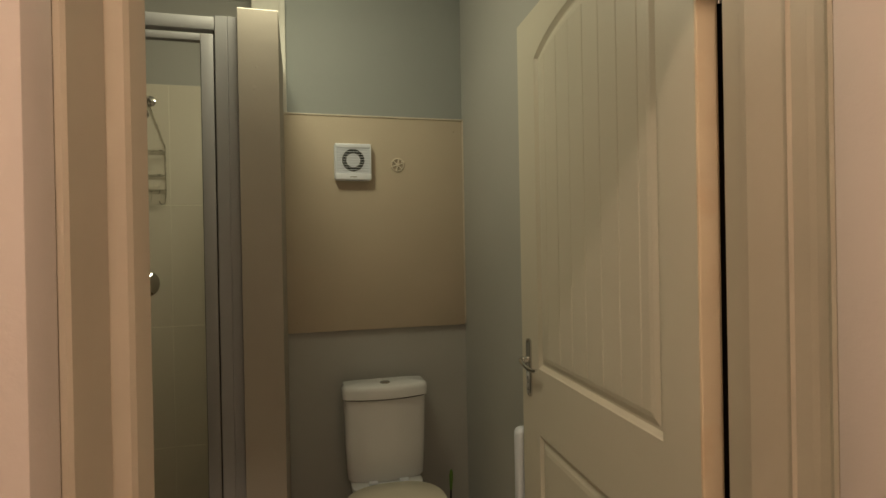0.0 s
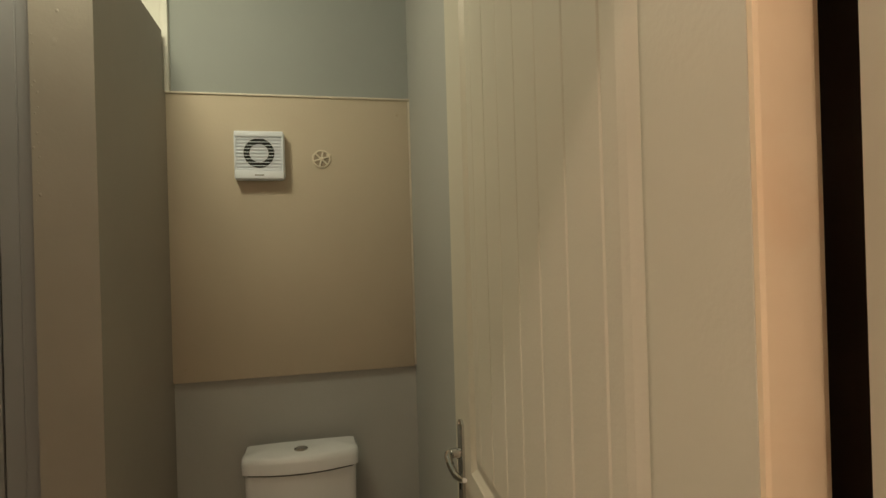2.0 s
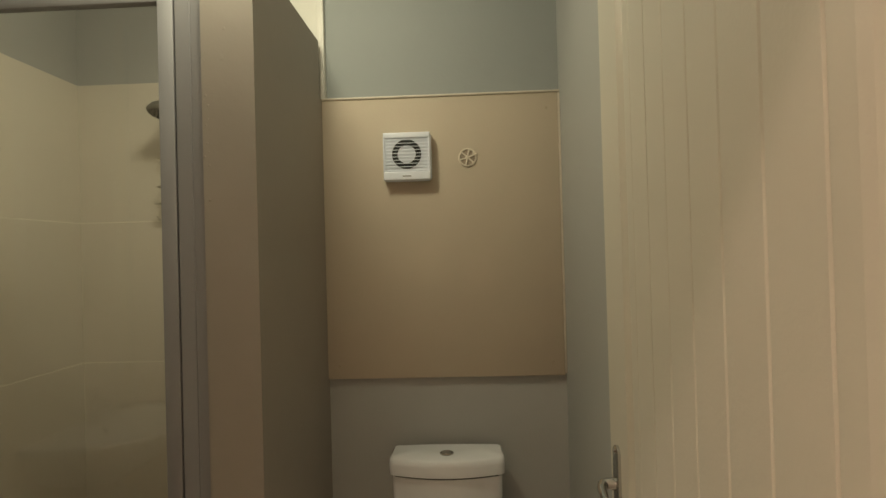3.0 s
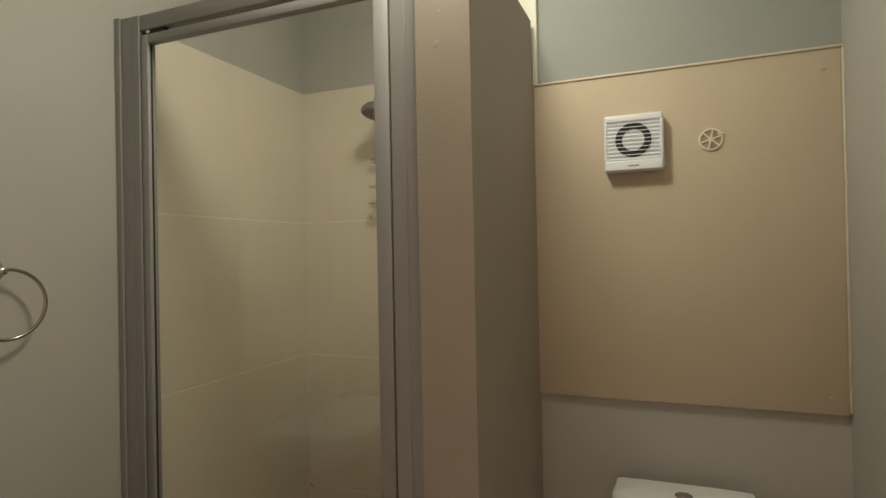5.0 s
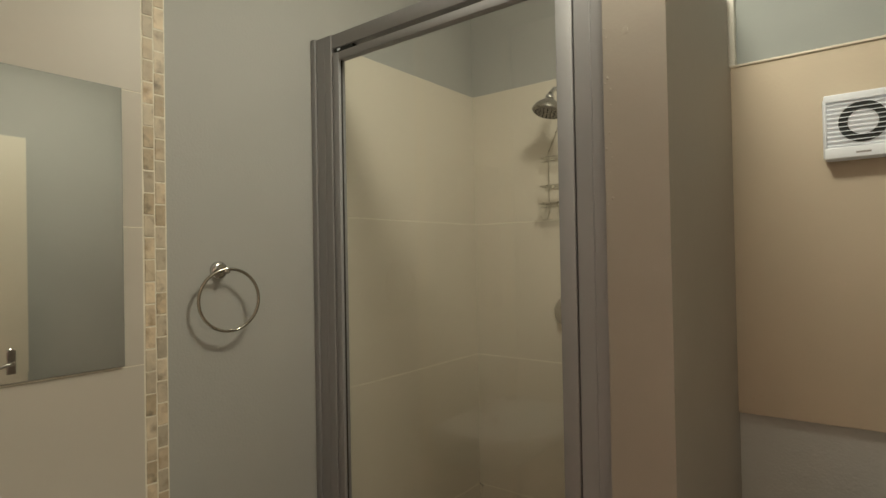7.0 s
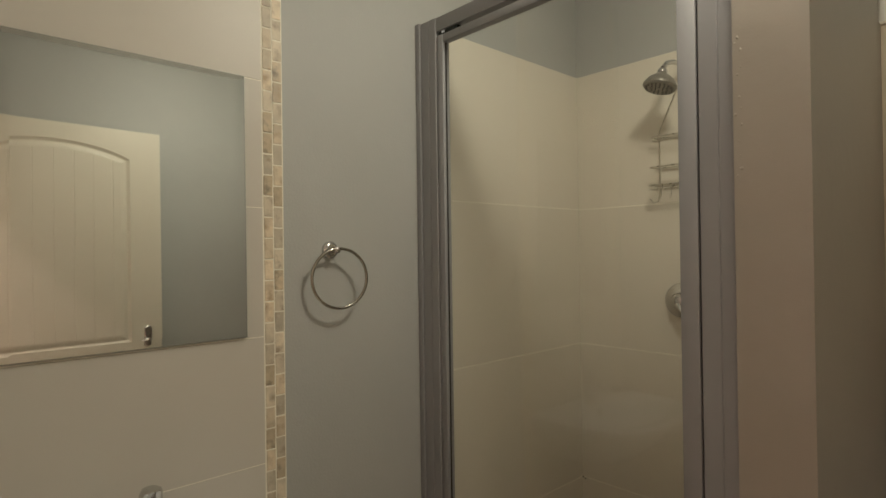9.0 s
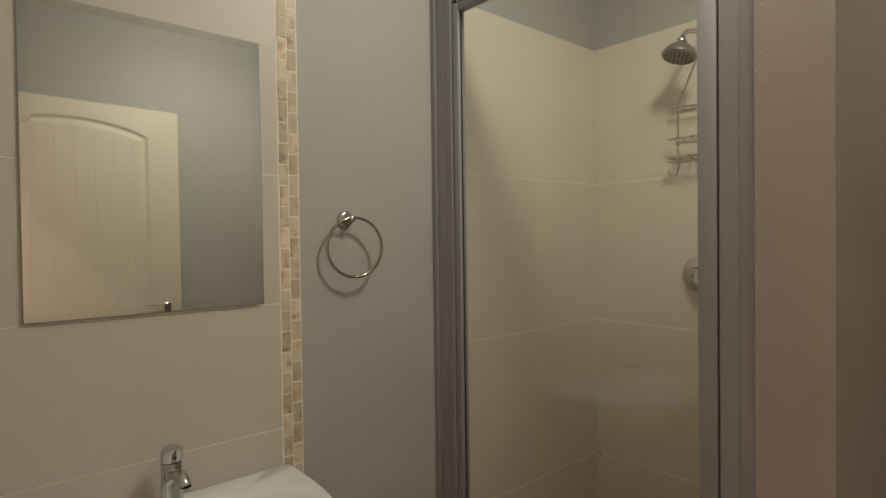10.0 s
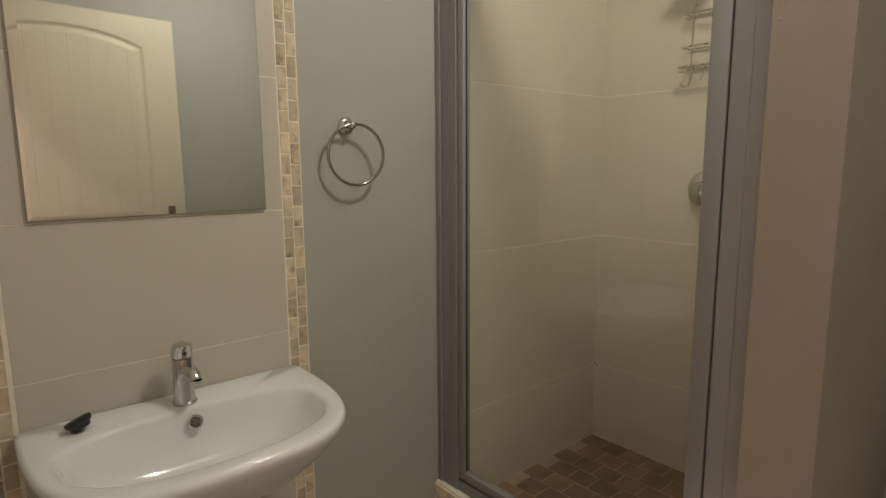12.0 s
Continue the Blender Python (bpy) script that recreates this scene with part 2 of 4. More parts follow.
def structure(name, bm, mat, label="", **kw):
    return tagged(part(name, bm, mat, **kw), label, kind="structure")


# ---- structure ----
structure("floor", box_bm((-1.75, -2.2, FZ - 0.1), (1.6, 3.0, FZ)), FLOOR_TILE, "beige tiled floor")
structure("ceiling", box_bm((-1.75, 0.051, CZ), (1.6, 3.0, CZ + 0.1)), CEIL_PAINT, "plain white painted ceiling")
structure("hall_ceiling", box_bm((-1.75, -2.2, HALL_Z), (1.6, 0.16, HALL_Z + 0.1)), CEIL_PAINT, "plain white painted hall ceiling")
structure("wall_south", box_bm((-1.63, 0.051, CZ + 0.1), (1.6, 0.16, HALL_Z)), HALL_PAINT, "pale painted wall above the bathroom ceiling")
wall_west = structure("wall_west", box_bm((WX - 0.2, DOOR_Y1, FZ), (WX, 2.8, CZ)), GREY_WALL, "smooth grey painted wall with towel ring")
structure("wall_east", box_bm((EX, DOOR_Y1, FZ), (EX + 0.2, 2.8, CZ)), GREY_WALL, "smooth grey painted wall beside the toilet")
structure("wall_north", box_bm((NIB_X0 + 0.01, BACK_Y, FZ), (EX, 2.8, 1.94)), GREY_WALL, "grey painted wall behind the toilet")
structure("wall_north_upper", box_bm((-0.262, BACK_Y + 0.004, 1.94), (EX, 2.8, CZ)), GREY_BOARD, "glossy blue-grey painted wall above the cream board")
structure("wall_shower_back", box_bm((WX, SHOWER_Y, FZ), (NIB_X0, 2.8, CZ)), GREY_WALL, "grey painted wall at the back of the shower")
structure("pier", box_bm((NIB_X0, BACK_Y + 0.001, FZ), (-0.262, 2.8, CZ), 0.003), WHITE_PAINT, "rough white painted pier behind the partition")
structure("trim", box_bm((-0.288, BACK_Y - 0.022, 1.965), (-0.262, BACK_Y, CZ), 0.003), WHITE_PAINT, "white painted upright batten in the corner")
structure("partition", loft_bm([[(x, y, z) for y, z in [(NIB_Y0 + 0.004, FZ), (NIB_Y0, FZ + 0.004), (NIB_Y0, NIB_Z - 0.005), (NIB_Y0 + 0.005, NIB_Z), (NIB_Y1, NIB_Z), (NIB_Y1, 1.962), (BACK_Y, 1.962), (BACK_Y, FZ)]] for x in (NIB_X0, NIB_X1)]), TAUPE, "taupe painted low partition between shower and toilet")
# wall with the doorway
OPEN_X0, OPEN_X1, OPEN_Z = -0.413, 0.425, 2.105
bm = box_bm((WX - 0.2, DOOR_Y0, FZ), (OPEN_X0 - 0.03, DOOR_Y1, CZ))
structure("wall_south", bm, HALL_PAINT, "pale painted wall of the doorway")
structure("wall_south", box_bm((OPEN_X1 + 0.06, DOOR_Y0, FZ), (1.6, DOOR_Y1 - 0.004, CZ)), HALL_PAINT, "pale painted wall of the doorway")
# added block; its dark colour paints the shade seen through the hinge gap
structure("wall_south", box_bm((0.583, DOOR_Y1, FZ), (EX, 0.62, 2.06)), GAP_SHADE, "narrow return beside the doorway, coloured dark as the shaded gap behind the door")
structure("wall_south", box_bm((OPEN_X0 - 0.03, DOOR_Y0, OPEN_Z + 0.03), (OPEN_X1 + 0.06, DOOR_Y1 - 0.002, CZ)), HALL_PAINT, "pale painted wall over the doorway")
# hall behind the camera
structure("hall_wall", box_bm((-1.35, -1.9, FZ), (-1.2, DOOR_Y0, HALL_Z)), HALL_PAINT, "pale painted hall wall")
structure("hall_wall", box_bm((1.25, -1.9, FZ), (1.4, DOOR_Y0, HALL_Z)), HALL_PAINT, "pale painted hall wall")
structure("hall_wall", box_bm((-1.35, -2.05, FZ), (1.4, -1.9, HALL_Z)), HALL_PAINT, "pale painted hall wall")

# door frame: jambs with rebate, head
frame_ob = tagged(new("door_frame"), "cream enamelled wooden door frame with rebate", "door frame", kind="structure")
frame_ob.location = (0.03, 0.12, FZ)


def jamb(prof):
    return loft_bm([[(x, y, z) for x, y in prof] for z in (FZ, OPEN_Z + 0.03)])


part("jamb", jamb([(-0.443, 0.125), (-0.413, 0.100), (-0.408, 0.100), (-0.405, 0.104), (-0.405, 0.200), (-0.409, 0.204), (-0.409, 0.212), (-0.403, 0.217),
                   (-0.394, 0.224), (-0.390, 0.232), (-0.387, 0.262), (-0.3855, 0.279), (-0.388, 0.286), (-0.402, 0.288), (-0.402, 0.335), (-0.443, 0.335)]), FRAME_WOOD, frame_ob, smooth=False)
part("jamb", jamb([(0.485, 0.120), (0.425, 0.120), (0.425, 0.126), (0.436, 0.140), (0.440, 0.158), (0.441, 0.170), (0.446, 0.200), (0.4435, 0.206), (0.452, 0.214), (0.453, 0.222),
                   (0.454, 0.290), (0.457, 0.304), (0.462, 0.309), (0.470, 0.345), (0.4725, 0.357), (0.485, 0.359)][::-1]), FRAME_WOOD, frame_ob, smooth=False)
part("reveal", box_bm((-0.443, 0.044, FZ), (-0.413, 0.0995, OPEN_Z), 0.002), HALL_PAINT, frame_ob, "pinkish plastered reveal")
part("reveal", box_bm((0.425, 0.044, FZ), (0.485, 0.1195, OPEN_Z), 0.002), HALL_PAINT, frame_ob, "pinkish plastered reveal")
part("head", loft_bm([[(x, b, OPEN_Z - a) for a, b in [(-0.03, 0.044), (0.0, 0.044), (0.0, 0.13), (0.02, 0.134), (0.02, 0.188), (0.0, 0.19), (0.0, 0.203), (-0.03, 0.203)]]
                     for x in (OPEN_X0, 0.44)]), FRAME_WOOD, frame_ob, smooth=False)

# ---- lamps ----
lamp = thing("ceiling_light", (LAMP[0], LAMP[1], CZ), "round white ceiling light that is switched on", "ceiling light")
part("base_plate", lathe_bm([(0.075, CZ - 0.02), (0.08, CZ - 0.002), (0.08, CZ)], (LAMP[0], LAMP[1], 0)), PLASTIC, lamp)
part("bulb", lathe_bm([(0.02, CZ - 0.02), (0.04, CZ - 0.028), (0.045, CZ - 0.045), (0.02, CZ - 0.065)], (LAMP[0], LAMP[1], 0)), BULB, lamp, "glowing globe")
lamp = thing("hall_ceiling_light", (HALL_LAMP[0], HALL_LAMP[1], HALL_Z), "round ceiling light that glows warm in the hall", "ceiling light")
part("base_plate", lathe_bm([(0.075, HALL_Z - 0.015), (0.08, HALL_Z - 0.002), (0.08, HALL_Z)], (HALL_LAMP[0], HALL_LAMP[1], 0)), PLASTIC, lamp)
part("bulb", lathe_bm([(0.02, HALL_Z - 0.015), (0.035, HALL_Z - 0.022), (0.035, HALL_Z - 0.04), (0.02, HALL_Z - 0.055)], (HALL_LAMP[0], HALL_LAMP[1], 0)), HALL_BULB, lamp, "glowing globe")

# ---- the room door ----
DH = Vector((0.468, 0.421))
DF = Vector((0.524, 1.375))
LEAF_W = (DF - DH).length
D0, D1 = FZ + 0.012, 2.075
du = (DF - DH).normalized()
dn = Vector((-du.y, du.x))        # out of the face that looks into the room


def dp(u, out, z):
    p = DH + du * u + dn * out
    return (p.x, p.y, z)


def arch(u, ul, ur, zs, rise):
    k = (u - (ul + ur) / 2) / ((ur - ul) / 2)
    return zs + rise * (math.sqrt(max(0.0, 1.55 - k * k * 1.0)) - math.sqrt(0.55)) / (math.sqrt(1.55) - math.sqrt(0.55))


def panel_outline(ul, ur, zb, zs, rise, o, n=24):
    """Anticlockwise, inset by o, with an arched head when rise is not 0."""
    pts = [(ul + o, zb + o), (ur - o, zb + o)]
    for k in range(n + 1):
        u = ur - o + (ul - ur + 2 * o) * k / n
        pts.append((u, arch(u, ul, ur, zs, rise) - o if rise else zs - o))
    return pts


def door_leaf():
    door = tagged(new("door"), "open cream moulded panel door with arched upper panel", "door", kind="structure")
    door.name = "door_1"
    door.location = (DH.x, DH.y, FZ)
    bm = bmesh.new()
    panels = [(0.115, LEAF_W - 0.155, 0.929, 1.918, 0.072), (0.115, LEAF_W - 0.155, 0.10, 0.717, 0.0)]
    # front skin with two openings
    edges = []
    for loop in [[(0, D0), (LEAF_W, D0), (LEAF_W, D1), (0, D1)]] + [panel_outline(*p, 0.0) for p in panels]:
        vs = [bm.verts.new(dp(u, 0, z)) for u, z in loop]
        edges += [bm.edges.new((vs[k], vs[(k + 1) % len(vs)])) for k in range(len(vs))]
    bmesh.ops.triangle_fill(bm, edges=edges, use_beauty=True)
    # moulded rings
    prof = [(0.0, 0.0), (0.004, -0.003), (0.014, -0.009), (0.020, -0.009), (0.034, -0.004), (0.046, -0.002)]
    for p in panels:
        rings = [[dp(u, d, z) for u, z in panel_outline(*p, o)] for o, d in prof]
        loft_bm(rings, (False, p[4] == 0), bm)
    # boarded field of the upper panel
    ul, ur, zb, zs, rise = panels[0]
    o = 0.046
    cuts = [ul + 0.078 + 0.0875 * k for k in range(7)]
    us = sorted({ul + o, ur - o} | {ul + o + k * (ur - ul - 2 * o) / 24 for k in range(25)} | {c + s for c in cuts for s in (-0.003, 0, 0.003)})
    for a, b in zip(us, us[1:]):
        da = -0.0036 if any(abs(a - c) < 1e-6 for c in cuts) else -0.002
        db = -0.0036 if any(abs(b - c) < 1e-6 for c in cuts) else -0.002
        bm.faces.new([bm.verts.new(q) for q in (dp(a, da, zb + o), dp(b, db, zb + o), dp(b, db, arch(b, ul, ur, zs, rise) - o), dp(a, da, arch(a, ul, ur, zs, rise) - o))])
    # back and edges
    t = -0.045
    for q in ([(0, t, D0), (0, t, D1), (LEAF_W, t, D1), (LEAF_W, t, D0)], [(0, 0, D0), (0, t, D0), (LEAF_W, t, D0), (LEAF_W, 0, D0)],
              [(0, 0, D1), (LEAF_W, 0, D1), (LEAF_W, t, D1), (0, t, D1)], [(0, 0, D0), (0, 0, D1), (0, t, D1), (0, t, D0)],
              [(LEAF_W, 0, D0), (LEAF_W, t, D0), (LEAF_W, t, D1), (LEAF_W, 0, D1)]):
        bm.faces.new([bm.verts.new(dp(*c)) for c in q])
    bmesh.ops.remove_doubles(bm, verts=bm.verts, dist=0.0004)
    bmesh.ops.recalc_face_normals(bm, faces=bm.faces)
    part("leaf", bm, DOOR_PAINT, door, smooth=False)
    edge = loft_bm([[dp(a, b, z) for a, b in ((-0.004, -0.044), (-0.005, -0.040), (-0.005, -0.004), (-0.004, -0.001), (-0.0003, -0.0005), (-0.0003, -0.0445))] for z in (D0, D1)])
    part("edge_lipping", edge, EDGE_PAINT, door, "yellowed enamel on the hinge edge", smooth=False)
    # handle on a long plate
    u0, zc = LEAF_W - 0.074, 0.917
    plate = bmesh.new()
    outline = []
    for s, z0 in ((1, zc + 0.085), (-1, zc - 0.085)):
        for k in range(9):
            a = math.pi * k / 8
            outline.append((u0 + 0.019 * math.cos(a) * s, z0 + 0.012 * math.sin(a) * s))
    loft_bm([[dp(u, d, z) for u, z in [(u0 + (a - u0) * f, zc + (b - zc) * (1 - (1 - f) * 0.25)) for a, b in outline]] for d, f in ((0.0, 1.0), (0.005, 1.0), (0.008, 0.82))], bm=plate)
    handle = part("door_handle", plate, CHROME, door, "worn chrome lever handle on a long plate", angle=30)
    part("lever", tube_bm([dp(u0, 0.006, zc + 0.026), dp(u0, 0.024, zc + 0.026), dp(u0 - 0.004, 0.031, zc + 0.026), dp(u0 - 0.018, 0.035, zc + 0.024), dp(u0 - 0.045, 0.035, zc + 0.016), dp(u0 - 0.075, 0.031, zc + 0.010), dp(u0 - 0.100, 0.024, zc + 0.010), dp(u0 - 0.112, 0.020, zc + 0.014)],
                         0.008, 12, radii=[0.012, 0.011, 0.010, 0.009, 0.008, 0.007, 0.006, 0.005]), CHROME, handle)
    part("keyhole", box_bm((-0.003, -0.002, -0.011), (0.003, 0.002, 0.011), 0.001), DARK, handle)
    kh = bpy.data.objects["keyhole"]
    kh.location = Vector(dp(u0, 0.0075, zc - 0.04)) - base_of(handle)
    kh.rotation_euler = (0, 0, math.atan2(dn.y, dn.x) + math.pi / 2)
    for z in (zc + 0.088, zc - 0.088):
        c = dp(u0, 0.0, z)
        part("screw", tube_bm([dp(u0, 0.004, z), dp(u0, 0.010, z)], 0.004, 10), CHROME, handle)
    # hinges
    for z in (0.15, 1.75):
        part("hinge", tube_bm([dp(0.0, -0.052, z), dp(0.0, -0.052, z + 0.1)], 0.006, 10), CHROME, door, "steel butt hinge")
    return door


door_leaf()

# ---- shower screen ----
SY0, SY1 = 1.646, 1.692
screen = thing("shower_screen", ((WX + NIB_X0) / 2, 1.67, 0.14), "grey aluminium framed shower enclosure with a closed glass door", "shower enclosure")


def post(name, x0, x1, z0, z1, grooves=(), y0=SY0, y1=SY1):
    """An upright extrusion with shallow grooves along its face (as fractions of its width)."""
    w, r = x1 - x0, 0.003
    prof = [(x0, y1), (x0, y0 + r), (x0 + r, y0)]
    for f in grooves:
        x = x0 + w * f
        prof += [(x - 0.0022, y0), (x - 0.0008, y0 + 0.0018), (x + 0.0008, y0 + 0.0018), (x + 0.0022, y0)]
    prof += [(x1 - r, y0), (x1, y0 + r), (x1, y1)]
    return part(name, loft_bm([[(x, y, z) for x, y in prof] for z in (z0, z1)]), ALU, screen, smooth=False)


FT, FB = 2.142, 0.138
post("wall_channel", WX, -1.405, FB, FT, y0=SY0 - 0.004)
post("frame_post", -1.405, -1.329, FB, FT - 0.004, (0.55,))
post("frame_post", -0.490, NIB_X0 - 0.001, FB, FT, (0.55,))
part("head_rail", box_bm((-1.331, SY0 + 0.002, 2.092), (-0.488, SY1 - 0.002, FT - 0.004), 0.003), ALU, screen)
part("bottom_rail", box_bm((-1.331, SY0 + 0.002, FB), (-0.488, SY1 - 0.002, 0.176), 0.003), ALU, screen)
swing = part("door", box_bm((-1.326, SY0 + 0.002, 0.186), (-1.298, SY1 - 0.014, 2.078), 0.003), ALU, screen, "framed pivot door")
part("stile", box_bm((-0.536, SY0 + 0.002, 0.186), (-0.4945, SY1 - 0.014, 2.078), 0.003), ALU, swing)
part("top_rail", box_bm((-1.298, SY0 + 0.003, 2.052), (-0.536, SY1 - 0.015, 2.078), 0.003), ALU, swing)
part("bottom_rail", box_bm((-1.298, SY0 + 0.003, 0.186), (-0.536, SY1 - 0.015, 0.217), 0.003), ALU, swing)
pane = part("pane", box_bm((-1.300, SY0 + 0.017, 0.215), (-0.534, SY0 + 0.022, 2.054)), PANE, swing, "clear glass pane with water marks", smooth=False)
pane.visible_shadow = False
for x in (-1.2965, -0.5375):
    part("seal", box_bm((x - 0.0011, SY0 + 0.0125, 0.219), (x + 0.0011, SY0 + 0.017, 2.050)), ALU_GAP, swing, "black rubber glazing seal")
part("seal", box_bm((-0.4945, SY0 + 0.010, 0.18), (-0.490, SY1 - 0.02, 2.09)), ALU_GAP, screen, "dark door seal")
part("seal", box_bm((-1.329, SY0 + 0.010, 0.18), (-1.326, SY1 - 0.02, 2.078)), ALU_GAP, screen, "dark door seal")
part("pivot", box_bm((-1.322, SY0 + 0.006, 2.079), (-1.235, SY0 + 0.03, 2.091), 0.002), DARK, screen, "dark pivot block")
part("pivot_pin", box_bm((-1.305, SY0 + 0.0045, 2.082), (-1.292, SY0 + 0.0065, 2.089), 0.0), PLASTIC, screen)
structure("kerb", box_bm((WX, 1.628, FZ), (NIB_X0, 1.74, 0.137), 0.005), GROUT, "tiled shower kerb")
structure("kerb", box_bm((WX + 0.001, 1.621, FZ + 0.01), (NIB_X0 - 0.001, 1.629, 0.130), 0.002), STONE, "stone tile on the kerb face")

# ---- shower fittings ----
TF = SHOWER_Y - 0.010          # tile face of the shower's back wall
shower = thing("overhead_shower", (-0.928, TF, 2.06), "dull metal shower rose on a short chrome arm", "shower")
part("flange", lathe_bm([(0.028, TF), (0.027, TF - 0.006), (0.013, TF - 0.012)], (-0.915, 0, 2.065), "y"), CHROME, shower)
part("arm", tube_bm([(-0.915, TF - 0.004, 2.065), (-0.917, TF - 0.050, 2.072), (-0.920, TF - 0.120, 2.070), (-0.925, TF - 0.160, 2.058), (-0.930, TF - 0.182, 2.036)], 0.009, 12), CHROME, shower)
part("ball_joint", lathe_bm([(0.006, 2.004), (0.014, 2.009), (0.018, 2.020), (0.014, 2.032), (0.006, 2.037)], (-0.931, TF - 0.186, 0)), CHROME, shower)
bm = lathe_bm([(0.054, -0.028), (0.060, -0.021), (0.060, -0.014), (0.048, 0.006), (0.030, 0.020), (0.016, 0.028), (0.012, 0.038)], seg=48)
bmesh.ops.rotate(bm, verts=bm.verts, matrix=Euler((radians(-14), radians(8), 0)).to_matrix())
bmesh.ops.translate(bm, verts=bm.verts, vec=(-0.932, TF - 0.196, 1.984))
rose = part("rose", bm, HEAD_GREY, shower, "round limescaled rose")
bm = bmesh.new()
for ring, count in ((0.015, 6), (0.030, 12), (0.045, 18)):
    for k in range(count):
        a = 2 * math.pi * k / count
        lathe_bm([(0.0022, -0.0315), (0.0026, -0.028)], (ring * math.cos(a), ring * math.sin(a), 0), seg=6, bm=bm)
bmesh.ops.rotate(bm, verts=bm.verts, matrix=Euler((radians(-14), radians(8), 0)).to_matrix())
bmesh.ops.translate(bm, verts=bm.verts, vec=(-0.932, TF - 0.196, 1.984))
part("nozzles", bm, DARK, rose)

caddy = thing("shower_caddy", (-0.945, TF, 1.56), "dulled chrome wire shower caddy that hangs from the shower arm", "shower caddy")
CX0, CX1, CYF, CYB = -1.043, -0.848, TF - 0.105, TF - 0.012
for x in (CX0 + 0.012, CX1):
    part("side_wire", tube_bm([(-0.925 + (0.006 if x > -0.9 else -0.006), TF - 0.03, 2.082), (-0.925 + (0.012 if x > -0.9 else -0.012), TF - 0.015, 2.04), (x, CYB, 1.84), (x, CYB, 1.60), (x - 0.004, CYB - 0.004, 1.565), (x - 0.018, CYB - 0.02, 1.555), (x - 0.026, CYB - 0.03, 1.572)], 0.0026, 8), WIRE, caddy)
for n, (z, depth) in enumerate(((1.815, 0.045), (1.695, 0.060), (1.622, 0.070))):
    f = TF - 0.012 - depth
    shelf = part("shelf", tube_bm([(CX0, CYB, z), (CX1, CYB, z), (CX1, f, z), (CX0, f, z)], 0.0033, 8, closed=True), WIRE, caddy)
    if n != 1:
        part("front_rail", tube_bm([(CX0, CYB, z - 0.012), (CX0, f, z - 0.016), (CX1, f, z - 0.016), (CX1, CYB, z - 0.012)], 0.0020, 8), WIRE, shelf)
    if n == 2:
        bm = bmesh.new()
        for k in range(1, 14):
            x = CX0 + (CX1 - CX0) * k / 14
            tube_bm([(x, CYB, z), (x, f, z - 0.001), (x, f, z - 0.014)], 0.0013, 6, bm=bm)
        part("slats", bm, WIRE, shelf)
for k, x in enumerate((CX0 + 0.05, CX0 + 0.09, CX1 - 0.05)):
    part("hook", tube_bm([(x, TF - 0.080, 1.606), (x, TF - 0.081, 1.578), (x, TF - 0.091, 1.568), (x, TF - 0.101, 1.578)], 0.0016, 6), WIRE, caddy)

mixer = thing("shower_mixer", (-0.962, TF, 1.17), "round chrome shower mixer with a lever on cream tiles", "shower mixer")
part("cover_plate", lathe_bm([(0.068, TF), (0.068, TF - 0.004), (0.060, TF - 0.013), (0.034, TF - 0.020), (0.032, TF - 0.022)], (-0.954, 0, 1.170), "y", 56), CHROME, mixer)
part("knob", lathe_bm([(0.030, TF - 0.020), (0.030, TF - 0.040), (0.023, TF - 0.056), (0.010, TF - 0.062)], (-0.954, 0, 1.170), "y", 40), CHROME, mixer)
part("lever", tube_bm([(-0.950, TF - 0.050, 1.164), (-0.940, TF - 0.062, 1.150), (-0.924, TF - 0.070, 1.132), (-0.915, TF - 0.074, 1.122)], 0.007, 10, radii=[0.011, 0.010, 0.007, 0.006]), CHROME, mixer)

# ---- toilet ----
TCX = 0.159
toilet = thing("toilet", (TCX, 2.0, FZ), "white close-coupled toilet with the cream seat lid down", "toilet")


def super_ring(cx, cy, ax, ay0, ay1, z, p=0.55, n=48):
    """A rounded outline: ay0 towards the viewer (-y), ay1 towards the wall."""
    ring = []
    for k in range(n):
        a = 2 * math.pi * k / n
        c, s = math.cos(a), math.sin(a)
        ring.append((cx + ax * math.copysign(abs(c) ** p, c), cy + (ay1 if s > 0 else ay0) * math.copysign(abs(s) ** p, s), z))
    return ring


def cistern_ring(w, d, z, n=10):
    """Flat back, bowed front and small round corners."""
    pts = []
    back, r = BACK_Y - 0.048, 0.03
    d -= 0.040
    x0, x1 = TCX - w / 2, TCX + w / 2
    f = back - d
    for k in range(n + 1):
        a = k / n
        x = x0 + r + (x1 - x0 - 2 * r) * a
        pts.append((x, f - 0.028 * (1 - (2 * a - 1) ** 2), z))
    pts += [(x1 - r + r * math.sin(t), f + r - r * math.cos(t), z) for t in (0.5, 1.0, 1.5)]
    pts += [(x1, back - 0.01, z), (x1 - 0.01, back, z), (x0 + 0.01, back, z), (x0, back - 0.01, z)]
    pts += [(x0 + r - r * math.sin(t), f + r - r * math.cos(t), z) for t in (1.5, 1.0, 0.5)]
    return pts


tank = part("cistern", loft_bm([cistern_ring(0.340, 0.145, 0.246), cistern_ring(0.358, 0.152, 0.260), cistern_ring(0.371, 0.158, 0.40), cistern_ring(0.380, 0.163, 0.625)]), CERAMIC, toilet)
part("lid", loft_bm([cistern_ring(0.384, 0.166, 0.630), cistern_ring(0.396, 0.172, 0.634), cistern_ring(0.398, 0.174, 0.668), cistern_ring(0.392, 0.170, 0.684), cistern_ring(0.376, 0.160, 0.692), cistern_ring(0.20, 0.09, 0.694)]), CERAMIC, tank)
